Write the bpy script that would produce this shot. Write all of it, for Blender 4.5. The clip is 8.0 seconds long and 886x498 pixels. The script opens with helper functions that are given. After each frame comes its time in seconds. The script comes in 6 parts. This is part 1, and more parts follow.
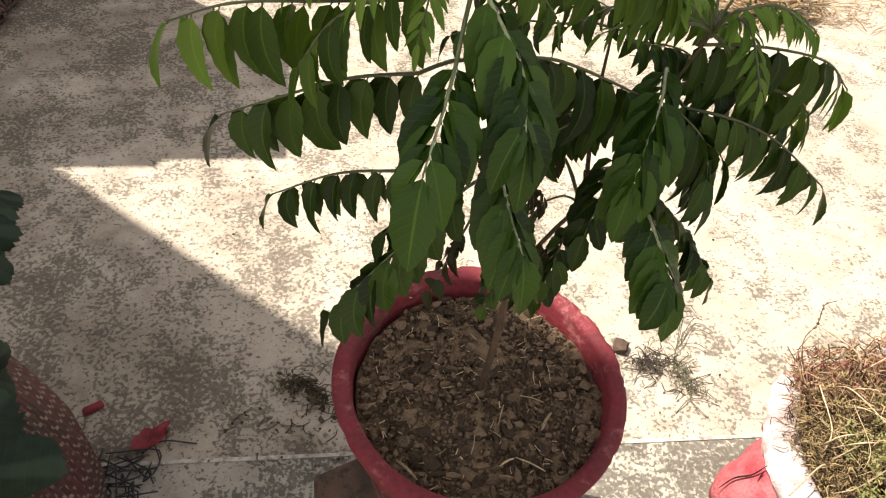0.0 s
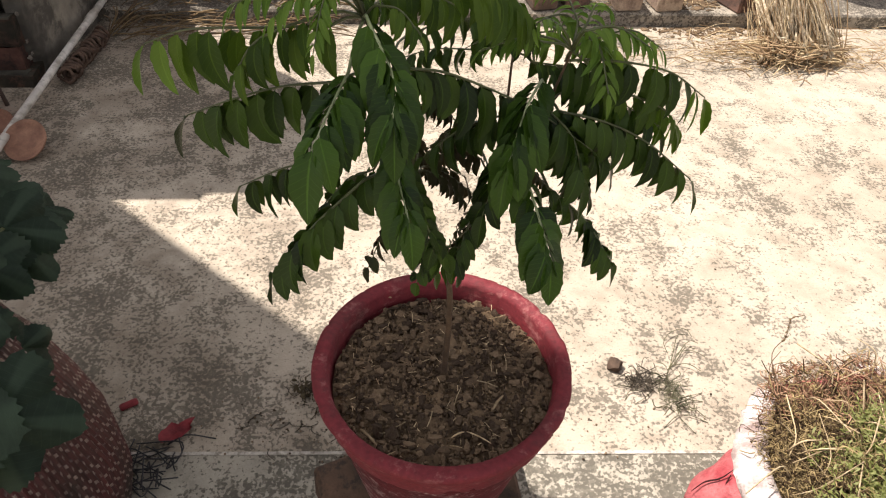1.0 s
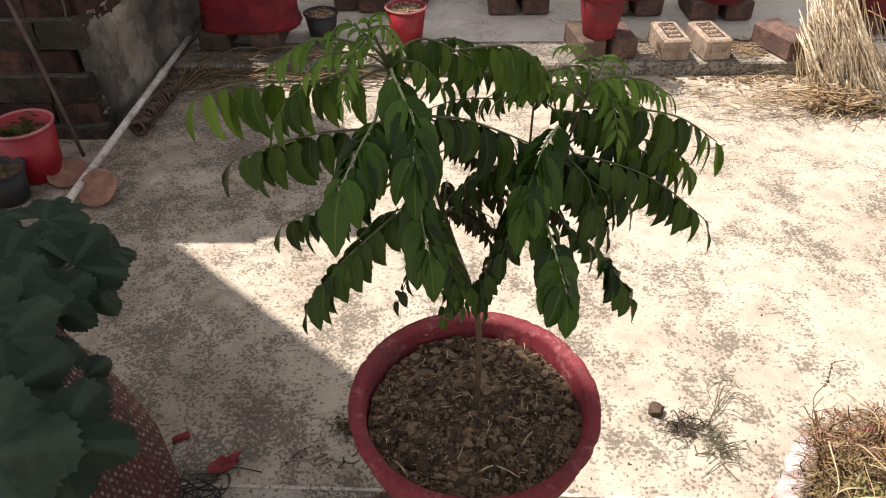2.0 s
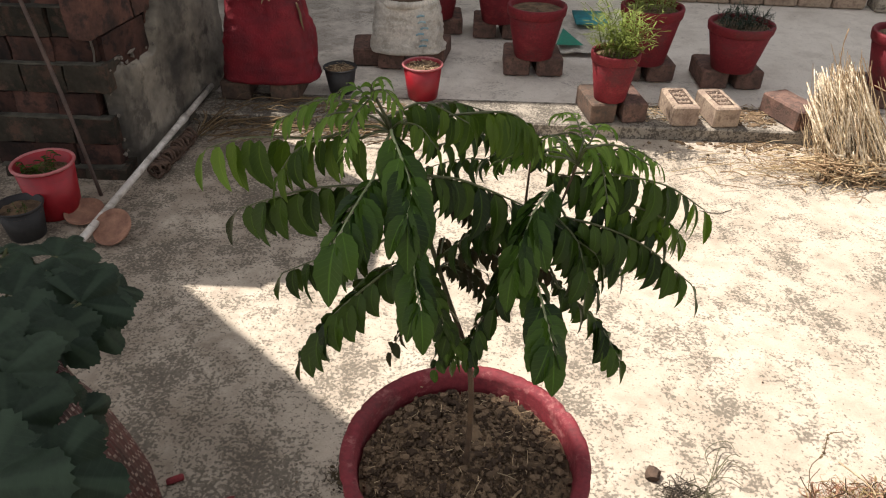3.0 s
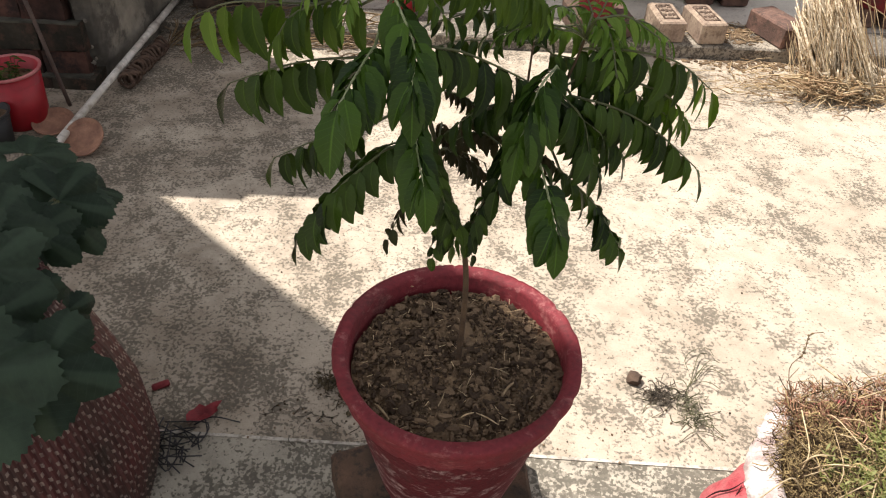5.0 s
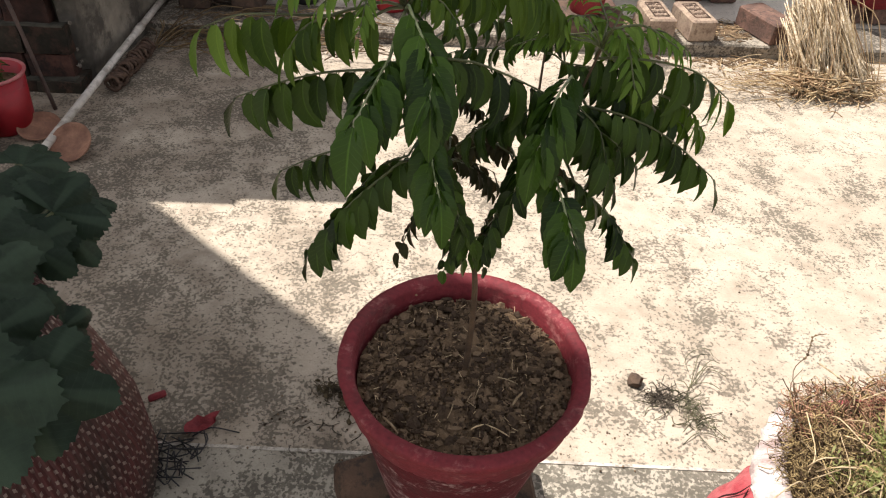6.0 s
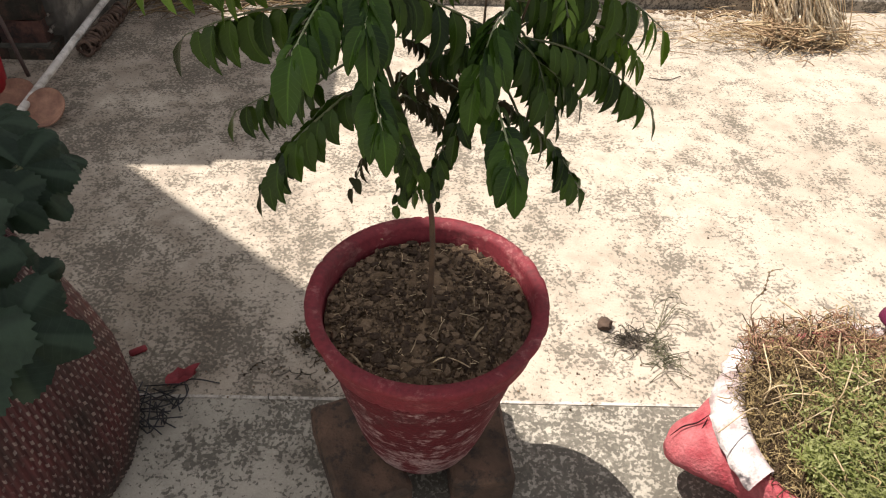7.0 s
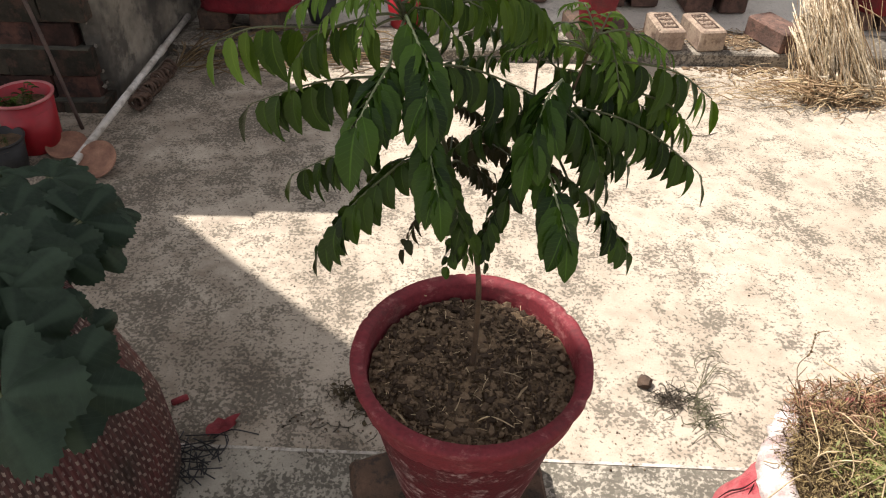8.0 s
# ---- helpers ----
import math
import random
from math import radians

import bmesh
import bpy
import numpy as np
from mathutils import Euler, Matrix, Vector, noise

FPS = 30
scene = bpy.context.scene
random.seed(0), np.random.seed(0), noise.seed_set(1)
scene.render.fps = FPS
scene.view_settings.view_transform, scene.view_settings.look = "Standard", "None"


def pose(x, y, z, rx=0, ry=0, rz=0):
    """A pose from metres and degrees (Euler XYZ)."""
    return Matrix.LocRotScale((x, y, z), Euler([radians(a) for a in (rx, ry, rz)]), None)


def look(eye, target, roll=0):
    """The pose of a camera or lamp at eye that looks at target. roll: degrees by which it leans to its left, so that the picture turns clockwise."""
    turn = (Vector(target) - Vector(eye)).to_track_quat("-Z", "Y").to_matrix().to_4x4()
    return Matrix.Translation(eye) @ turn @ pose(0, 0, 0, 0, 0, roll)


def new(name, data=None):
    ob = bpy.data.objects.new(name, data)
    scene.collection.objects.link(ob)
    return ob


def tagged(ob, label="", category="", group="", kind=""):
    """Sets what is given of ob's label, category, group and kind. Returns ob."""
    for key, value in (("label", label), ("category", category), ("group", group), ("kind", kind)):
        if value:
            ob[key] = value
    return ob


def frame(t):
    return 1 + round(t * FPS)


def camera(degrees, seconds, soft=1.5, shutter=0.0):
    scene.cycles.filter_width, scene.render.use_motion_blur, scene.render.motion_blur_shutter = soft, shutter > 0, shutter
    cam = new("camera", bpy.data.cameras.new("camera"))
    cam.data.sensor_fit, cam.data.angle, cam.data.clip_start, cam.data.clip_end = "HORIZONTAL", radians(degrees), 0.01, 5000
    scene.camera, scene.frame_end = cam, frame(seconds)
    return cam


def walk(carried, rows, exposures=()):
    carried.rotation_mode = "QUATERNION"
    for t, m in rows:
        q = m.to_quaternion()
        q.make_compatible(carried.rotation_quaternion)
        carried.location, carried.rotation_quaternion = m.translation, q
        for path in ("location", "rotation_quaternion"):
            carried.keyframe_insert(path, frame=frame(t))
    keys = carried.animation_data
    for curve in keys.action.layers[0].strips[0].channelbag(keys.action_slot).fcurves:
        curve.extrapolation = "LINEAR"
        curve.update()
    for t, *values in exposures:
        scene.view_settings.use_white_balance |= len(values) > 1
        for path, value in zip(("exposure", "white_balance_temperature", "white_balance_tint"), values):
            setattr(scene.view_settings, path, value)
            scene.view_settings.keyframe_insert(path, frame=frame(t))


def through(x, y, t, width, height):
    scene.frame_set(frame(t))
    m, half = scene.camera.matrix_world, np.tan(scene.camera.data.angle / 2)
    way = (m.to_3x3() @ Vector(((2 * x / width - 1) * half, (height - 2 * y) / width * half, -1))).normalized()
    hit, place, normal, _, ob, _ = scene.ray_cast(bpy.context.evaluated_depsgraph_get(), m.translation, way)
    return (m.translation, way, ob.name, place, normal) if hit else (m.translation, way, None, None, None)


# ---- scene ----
cam = camera(63.3, 8.0, 1.15)
PATH = [
    (0, (-0.151, -0.405, 1.051), (0.148, 0.941, -0.397), 7.5),
    (0.1, (-0.1502, -0.4094, 1.0454), (0.147, 0.9362, -0.4606), 7.13),
    (0.2, (-0.1476, -0.4176, 1.0496), (0.1792, 0.9316, -0.5011), 8.33),
    (0.3, (-0.1472, -0.4296, 1.0533), (0.1659, 0.9274, -0.5147), 8.49),
    (0.4, (-0.1437, -0.4363, 1.0624), (0.1497, 0.923, -0.5419), 8.35),
    (0.5, (-0.134, -0.447, 1.067), (0.066, 0.921, -0.378), 5.7),
    (0.6, (-0.1204, -0.4656, 1.0786), (0.032, 0.9236, -0.2804), 4.68),
    (0.7, (-0.103, -0.4853, 1.0848), (-0.0045, 0.926, -0.1821), 2.82),
    (0.8, (-0.0837, -0.5031, 1.089), (0.0405, 0.9275, -0.1805), 2.46),
    (0.9, (-0.0676, -0.5222, 1.0928), (0.0448, 0.9287, -0.2229), 2.25),
    (1, (-0.053, -0.539, 1.096), (0.072, 0.93, -0.255), 2.7),
    (1.1, (-0.0442, -0.5461, 1.0949), (0.081, 0.9277, -0.2602), 2.31),
    (1.2, (-0.0358, -0.5557, 1.0977), (0.0424, 0.9257, -0.2383), 1.37),
    (1.3, (-0.0329, -0.5627, 1.101), (0.0611, 0.9235, -0.2276), 1.95),
    (1.4, (-0.0308, -0.566, 1.1032), (0.0363, 0.9214, -0.2155), 0.92),
    (1.5, (-0.026, -0.569, 1.102), (0.03, 0.919, -0.233), 0.4),
    (1.6, (-0.0236, -0.5704, 1.1012), (0.0359, 0.9313, -0.27), 0.30),
    (1.7, (-0.0214, -0.5721, 1.1033), (0.0134, 0.944, -0.2601), -0.69),
    (1.8, (-0.0206, -0.5743, 1.1069), (0.0036, 0.957, -0.2192), -0.91),
    (1.9, (-0.0242, -0.579, 1.1109), (-0.0229, 0.9702, -0.1565), -0.53),
    (2, (-0.026, -0.577, 1.114), (-0.056, 0.983, -0.137), -0.8),
    (2.1, (-0.0291, -0.5721, 1.1218), (-0.0901, 1.0114, -0.104), -1.29),
    (2.2, (-0.028, -0.568, 1.128), (-0.105, 1.04, -0.059), -1.2),
    (3.3, (-0.007, -0.604, 1.128), (-0.054, 1.042, -0.006), 1.6),
    (3.5, (-0.008, -0.612, 1.125), (-0.039, 1.022, -0.028), 1.5),
    (3.7, (-0.004, -0.6162, 1.1195), (-0.0317, 1.0106, -0.081), 2.42),
    (3.8, (-0.0043, -0.616, 1.1139), (0.0111, 1.0047, -0.1195), 3.51),
    (4, (-0.001, -0.616, 1.11), (-0.007, 0.994, -0.078), 1.1),
    (4.1, (-0.001, -0.6229, 1.1076), (-0.001, 0.9815, -0.0583), 1.46),
    (4.2, (-0.0067, -0.6237, 1.1061), (-0.0026, 0.9687, -0.074), 1.18),
    (4.3, (-0.0084, -0.6238, 1.0997), (-0.0313, 0.9558, -0.1033), 0.62),
    (4.4, (-0.0096, -0.6243, 1.0954), (-0.0349, 0.9429, -0.1366), 0.63),
    (4.5, (-0.014, -0.623, 1.092), (-0.032, 0.93, -0.168), 1.4),
    (4.6, (-0.0179, -0.6179, 1.0948), (-0.0528, 0.9219, -0.1945), 0.89),
    (4.7, (-0.02, -0.615, 1.088), (-0.048, 0.914, -0.2), 1.7),
    (5.8, (-0.066, -0.578, 1.08), (-0.004, 0.95, -0.209), 3.1),
    (6, (-0.057, -0.584, 1.086), (-0.001, 0.939, -0.209), 3.2),
    (6.2, (-0.0519, -0.5987, 1.0862), (0.0231, 0.9109, -0.1958), 3.71),
    (6.3, (-0.0482, -0.6069, 1.0836), (0.0003, 0.8966, -0.2181), 3.27),
    (6.4, (-0.0447, -0.6154, 1.0801), (0.0051, 0.8823, -0.2393), 3.39),
    (6.5, (-0.043, -0.615, 1.08), (-0.011, 0.868, -0.261), 3.1),
    (6.6, (-0.0357, -0.6188, 1.0819), (0.0238, 0.8618, -0.2603), 3.04),
    (6.7, (-0.0304, -0.6231, 1.0815), (0.0235, 0.8556, -0.2654), 2.36),
    (6.8, (-0.0245, -0.6248, 1.0792), (0.0615, 0.8493, -0.2784), 2.93),
    (6.9, (-0.0224, -0.623, 1.0773), (0.0614, 0.843, -0.293), 2.53),
    (7, (-0.019, -0.628, 1.079), (0.062, 0.837, -0.28), 2.4),
    (7.1, (-0.0235, -0.6292, 1.0823), (0.0548, 0.8525, -0.2725), 2.78),
    (7.2, (-0.0279, -0.6321, 1.085), (0.0345, 0.8682, -0.2416), 2.59),
    (7.3, (-0.0329, -0.6331, 1.0878), (-0.0173, 0.8838, -0.2122), 2.06),
    (7.4, (-0.0375, -0.6359, 1.0882), (-0.036, 0.8995, -0.1793), 2.41),
    (7.5, (-0.043, -0.638, 1.089), (-0.021, 0.915, -0.171), 2.8),
    (7.6, (-0.0416, -0.6383, 1.0905), (-0.0675, 0.9169, -0.1594), 1.39),
    (7.8, (-0.0439, -0.6369, 1.0917), (-0.04, 0.9203, -0.1743), 1.71),
    (7.9, (-0.0412, -0.6324, 1.0923), (-0.0618, 0.9221, -0.1799), 1.11),
    (8, (-0.04, -0.628, 1.097), (-0.041, 0.924, -0.164), 1.1),
]
walk(cam, [(t, look(eye, target, roll)) for t, eye, target, roll in PATH], [(0.0, 1.06, 6800, 15), (1.0, 0.84, 6650, 15.5), (2.0, 0.82, 6600, 16.5), (3.5, 0.85, 6600, 14), (5.5, 0.81, 6570, 14.5), (8.0, 0.79, 6530, 15)])

# ---------------------------------------------------------------- light
SUN_H = (0.857, -0.515)          # the way the shadows run on the ground
SUN_EL = 61.0
world = bpy.data.worlds.new("sky")
scene.world = world
world.use_nodes = True
wn = world.node_tree
sky = wn.nodes.new("ShaderNodeTexSky")
sky.sky_type, sky.sun_disc = "NISHITA", False
sky.sun_elevation, sky.sun_rotation = radians(SUN_EL), math.atan2(-SUN_H[0], -SUN_H[1])
haze = wn.nodes.new("ShaderNodeHueSaturation")   # dusty, paler than a clear sky
haze.inputs["Saturation"].default_value = 0.16
wn.links.new(sky.outputs[0], haze.inputs["Color"])
wn.links.new(haze.outputs[0], wn.nodes["Background"].inputs[0])
wn.nodes["Background"].inputs[1].default_value = 0.104
sun = new("sun", bpy.data.lights.new("sun", "SUN"))
sun.data.energy, sun.data.angle, sun.data.color = 4.2, radians(0.3), (1.0, 0.968, 0.905)
_c = math.cos(radians(SUN_EL))
sun.matrix_world = look((0, 0, 0), (SUN_H[0] * _c, SUN_H[1] * _c, -math.sin(radians(SUN_EL))))


# ---------------------------------------------------------------- materials
def nodes_of(name):
    m = bpy.data.materials.new(name)
    m.use_nodes = True
    return m, m.node_tree, m.node_tree.nodes["Principled BSDF"]


def link(nt, a, b):
    nt.links.new(a, b)


def noise_node(nt, vec, scale, detail=4, rough=0.55):
    n = nt.nodes.new("ShaderNodeTexNoise")
    n.inputs["Scale"].default_value, n.inputs["Detail"].default_value, n.inputs["Roughness"].default_value = scale, detail, rough
    if vec is not None:
        link(nt, vec, n.inputs["Vector"])
    return n.outputs["Fac"]


def ramp(nt, fac, *stops):
    r = nt.nodes.new("ShaderNodeValToRGB")
    el = r.color_ramp.elements
    while len(el) < len(stops):
        el.new(0.5)
    for e, (p, c) in zip(el, stops):
        e.position = p
        e.color = (*c, 1) if isinstance(c, tuple) else (c, c, c, 1)
    link(nt, fac, r.inputs[0])
    return r.outputs[0]


def mix(nt, fac, a, b, mode="MIX"):
    m = nt.nodes.new("ShaderNodeMix")
    m.data_type, m.blend_type = "RGBA", mode
    for sock, v in ((m.inputs["Factor"], fac), (m.inputs["A"], a), (m.inputs["B"], b)):
        if isinstance(v, (int, float)):
            sock.default_value = v if sock.name == "Factor" else (v, v, v, 1)
        elif isinstance(v, tuple):
            sock.default_value = (*v, 1)
        else:
            link(nt, v, sock)
    return m.outputs["Result"]


def calc(nt, op, a, b=0.0):
    m = nt.nodes.new("ShaderNodeMath")
    m.operation = op
    for sock, v in zip(m.inputs, (a, b)):
        if isinstance(v, (int, float)):
            sock.default_value = v
        else:
            link(nt, v, sock)
    return m.outputs[0]


def coords(nt, stretch=(1, 1, 1), wander=0.0):
    """Object coordinates, shifted for each object by its own random number."""
    tc, info = nt.nodes.new("ShaderNodeTexCoord"), nt.nodes.new("ShaderNodeObjectInfo")
    mp = nt.nodes.new("ShaderNodeMapping")
    mp.inputs["Scale"].default_value = stretch
    link(nt, tc.outputs["Object"], mp.inputs["Vector"])
    if wander:
        s = nt.nodes.new("ShaderNodeVectorMath")
        s.operation = "SCALE"
        s.inputs[0].default_value = (wander, wander * 1.7, wander * 0.6)
        link(nt, info.outputs["Random"], s.inputs["Scale"])
        link(nt, s.outputs[0], mp.inputs["Location"])
    return mp.outputs[0], info.outputs["Random"]


def bump(nt, bsdf, height, strength=0.5, distance=0.003):
    b = nt.nodes.new("ShaderNodeBump")
    b.inputs["Strength"].default_value, b.inputs["Distance"].default_value = strength, distance
    link(nt, height, b.inputs["Height"])
    link(nt, b.outputs[0], bsdf.inputs["Normal"])


def surface(name, c1, c2, scale=12, rough=0.8, relief=0.4, fine=8, dirt=None, stretch=(1, 1, 1), spec=0.3, vary=0.25, island=False):
    """A plain worn surface: broad blotches, fine grain, some dirt, and a small change from object to object."""
    m, nt, p = nodes_of(name)
    v, rnd = coords(nt, stretch, 7.0)
    if island:
        rnd = nt.nodes.new("ShaderNodeNewGeometry").outputs["Random Per Island"]
    broad, grain = noise_node(nt, v, scale), noise_node(nt, v, scale * fine, 6)
    if island:
        broad = rnd
    col = mix(nt, ramp(nt, broad, (0.35, 0.0), (0.65, 1.0)), c1, c2)
    col = mix(nt, 0.55, col, ramp(nt, grain, (0.25, 0.55), (0.75, 1.35)), "MULTIPLY")
    if dirt:
        d = ramp(nt, noise_node(nt, v, scale * 2.6, 7, 0.7), (0.5, 0.0), (0.62, 1.0))
        col = mix(nt, calc(nt, "MULTIPLY", d, 0.8), col, dirt)
    tone = calc(nt, "ADD", calc(nt, "MULTIPLY", rnd, vary), 1 - vary / 2)
    hs = nt.nodes.new("ShaderNodeHueSaturation")
    link(nt, col, hs.inputs["Color"])
    link(nt, tone, hs.inputs["Value"])
    link(nt, hs.outputs[0], p.inputs["Base Color"])
    link(nt, calc(nt, "ADD", calc(nt, "MULTIPLY", grain, 0.25), rough - 0.12), p.inputs["Roughness"])
    p.inputs["Specular IOR Level"].default_value = spec
    bump(nt, p, grain, relief, 0.004)
    return m


def concrete(name, pale, mid, stain, dark, cover=0.5, lean=0.0, strength=0.72):
    """Weathered cement screed: pale skin, cloudy wash, and fine dark lichen specks that gather in ragged colonies."""
    m, nt, p = nodes_of(name)
    v, _ = coords(nt)
    wash = noise_node(nt, v, 1.9, 5, 0.6)
    cloud = noise_node(nt, v, 6.5, 8, 0.66)
    patch = noise_node(nt, v, 21, 6, 0.66)
    grain = noise_node(nt, v, 260, 5, 0.7)
    speck = noise_node(nt, v, 135, 2, 0.5)
    fleck = noise_node(nt, v, 78, 4, 0.6)
    soft = noise_node(nt, v, 11, 6, 0.62)
    col = mix(nt, ramp(nt, wash, (0.36, 0.0), (0.64, 1.0)), pale, mid)
    col = mix(nt, calc(nt, "MULTIPLY", ramp(nt, soft, (0.46, 0.0), (0.72, 1.0)), 0.55), col, stain)
    col = mix(nt, 0.5, col, ramp(nt, grain, (0.3, 0.74), (0.7, 1.16)), "MULTIPLY")
    dens = calc(nt, "ADD", calc(nt, "MULTIPLY", cloud, 0.55), calc(nt, "ADD", calc(nt, "MULTIPLY", wash, 0.15), calc(nt, "MULTIPLY", patch, 0.30)))
    if lean:                                    # lichen specks thickened to one side; on the floor their colour deepens the shade
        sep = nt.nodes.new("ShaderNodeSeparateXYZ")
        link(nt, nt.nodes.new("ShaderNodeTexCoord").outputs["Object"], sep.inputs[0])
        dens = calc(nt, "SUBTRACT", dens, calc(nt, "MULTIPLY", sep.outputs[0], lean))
    if lean > 0:                                # brown dirt trodden in along the wall, in ragged patches; doubles as terrace shading
        muck_shade = calc(nt, "ADD", noise_node(nt, v, 5.0, 9, 0.72), calc(nt, "MULTIPLY", calc(nt, "ADD", sep.outputs[0], 0.30), -0.20))
        muck_shade = calc(nt, "MULTIPLY", ramp(nt, muck_shade, (0.50, 0.0), (0.62, 1.0)), calc(nt, "ADD", calc(nt, "MULTIPLY", soft, 0.6), 0.08))
        col = mix(nt, muck_shade, col, (0.125, 0.090, 0.062))
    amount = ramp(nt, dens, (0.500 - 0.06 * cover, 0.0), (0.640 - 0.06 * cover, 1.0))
    specks = ramp(nt, calc(nt, "ADD", speck, calc(nt, "MULTIPLY", amount, 0.215)), (0.650, 0.0), (0.715, 1.0))
    flecks = ramp(nt, calc(nt, "ADD", fleck, calc(nt, "MULTIPLY", amount, 0.200)), (0.660, 0.0), (0.735, 1.0))
    film = calc(nt, "MULTIPLY", ramp(nt, calc(nt, "ADD", patch, calc(nt, "MULTIPLY", amount, 0.20)), (0.56, 0.0), (0.78, 1.0)), 0.34)
    col = mix(nt, film, col, stain)
    spots = calc(nt, "MAXIMUM", specks, calc(nt, "MULTIPLY", flecks, 0.85))
    col = mix(nt, calc(nt, "MULTIPLY", spots, strength), col, dark)
    link(nt, col, p.inputs["Base Color"])
    p.inputs["Roughness"].default_value = 0.9
    p.inputs["Specular IOR Level"].default_value = 0.2
    bump(nt, p, calc(nt, "SUBTRACT", grain, calc(nt, "MULTIPLY", spots, 0.5)), 0.35, 0.004)
    return m


def painted_clay(name, red, under, wear=0.5, zlo=0.0, zhi=1.0):
    """Red oxide paint over clay, rubbed off in streaks that run round the pot."""
    m, nt, p = nodes_of(name)
    v, rnd = coords(nt, (1, 1, 1), 5.0)
    vs, _ = coords(nt, (10, 10, 19), 5.0)
    broad, grain = noise_node(nt, v, 14), noise_node(nt, v, 160, 5)
    streak = noise_node(nt, vs, 2.6, 8, 0.75)
    patch = noise_node(nt, v, 17, 5, 0.65)
    col = mix(nt, broad, red, tuple(c * 0.6 for c in red))
    col = mix(nt, 0.6, col, ramp(nt, grain, (0.3, 0.6), (0.7, 1.3)), "MULTIPLY")
    if wear:
        tc = nt.nodes.new("ShaderNodeTexCoord")
        sep = nt.nodes.new("ShaderNodeSeparateXYZ")
        link(nt, tc.outputs["Object"], sep.inputs[0])
        band = nt.nodes.new("ShaderNodeMapRange")
        band.inputs[1].default_value, band.inputs[2].default_value = zhi, zlo
        link(nt, sep.outputs[2], band.inputs[0])
        flake = noise_node(nt, vs, 8.0, 8, 0.8)
        where = calc(nt, "ADD", calc(nt, "MULTIPLY", streak, 0.42), calc(nt, "MULTIPLY", patch, 0.30))
        where = calc(nt, "ADD", where, calc(nt, "MULTIPLY", flake, 0.28))
        rub = ramp(nt, calc(nt, "ADD", where, calc(nt, "MULTIPLY", band.outputs[0], 0.05 * wear)), (0.525, 0.0), (0.570, 1.0))
        col = mix(nt, calc(nt, "MULTIPLY", rub, calc(nt, "SUBTRACT", calc(nt, "MULTIPLY", grain, 2.0), 0.45)), col, under)
        grime = ramp(nt, noise_node(nt, v, 9, 6, 0.7), (0.52, 0.0), (0.72, 0.65))
        col = mix(nt, grime, col, (0.060, 0.030, 0.024))
    link(nt, col, p.inputs["Base Color"])
    p.inputs["Roughness"].default_value, p.inputs["Specular IOR Level"].default_value = 0.72, 0.35
    bump(nt, p, calc(nt, "ADD", grain, streak), 0.3, 0.003)
    return m


def foliage(name, c1, c2, rough=0.42, through=0.25, glow=(0.16, 0.30, 0.03), vein=40, ribs=0.0):
    """A leaf: two greens, fine veins in relief, gloss, and light that comes through."""
    m, nt, p = nodes_of(name)
    v, rnd = coords(nt, (1, 1, 1), 9.0)
    rnd = calc(nt, "FRACT", calc(nt, "ADD", rnd, nt.nodes.new("ShaderNodeNewGeometry").outputs["Random Per Island"]))
    col = mix(nt, rnd, c1, c2)
    col = mix(nt, 0.6, col, ramp(nt, noise_node(nt, v, vein * 0.12, 4), (0.3, 0.6), (0.7, 1.35)), "MULTIPLY")
    relief = noise_node(nt, v, vein, 4)
    if ribs:                                    # pale midrib and fine side veins
        sep = nt.nodes.new("ShaderNodeSeparateXYZ")
        link(nt, nt.nodes.new("ShaderNodeTexCoord").outputs["UV"], sep.inputs[0])
        across = calc(nt, "ABSOLUTE", calc(nt, "SUBTRACT", sep.outputs[1], 0.5))
        wave = calc(nt, "ABSOLUTE", calc(nt, "SINE", calc(nt, "MULTIPLY", calc(nt, "SUBTRACT", sep.outputs[0], calc(nt, "MULTIPLY", across, 0.28)), 30.0)))
        pale = tuple(min(1.0, 1.9 * c) for c in c2)
        side = ramp(nt, wave, (0.0, ribs * 0.45), (0.22, 0.0))
        mid = ramp(nt, across, (0.012, ribs), (0.05, 0.0))
        col = mix(nt, side, col, pale)
        col = mix(nt, mid, col, pale)
        relief = calc(nt, "SUBTRACT", calc(nt, "MULTIPLY", relief, 0.5), calc(nt, "ADD", side, mid))
    link(nt, col, p.inputs["Base Color"])
    p.inputs["Roughness"].default_value, p.inputs["Specular IOR Level"].default_value = rough, 0.20
    bump(nt, p, relief, 0.25, 0.004)
    tr = nt.nodes.new("ShaderNodeBsdfTranslucent")
    tr.inputs[0].default_value = (*glow, 1)
    ms = nt.nodes.new("ShaderNodeMixShader")
    ms.inputs[0].default_value = through
    link(nt, p.outputs[0], ms.inputs[1])
    link(nt, tr.outputs[0], ms.inputs[2])
    link(nt, ms.outputs[0], nt.nodes["Material Output"].inputs["Surface"])
    return m


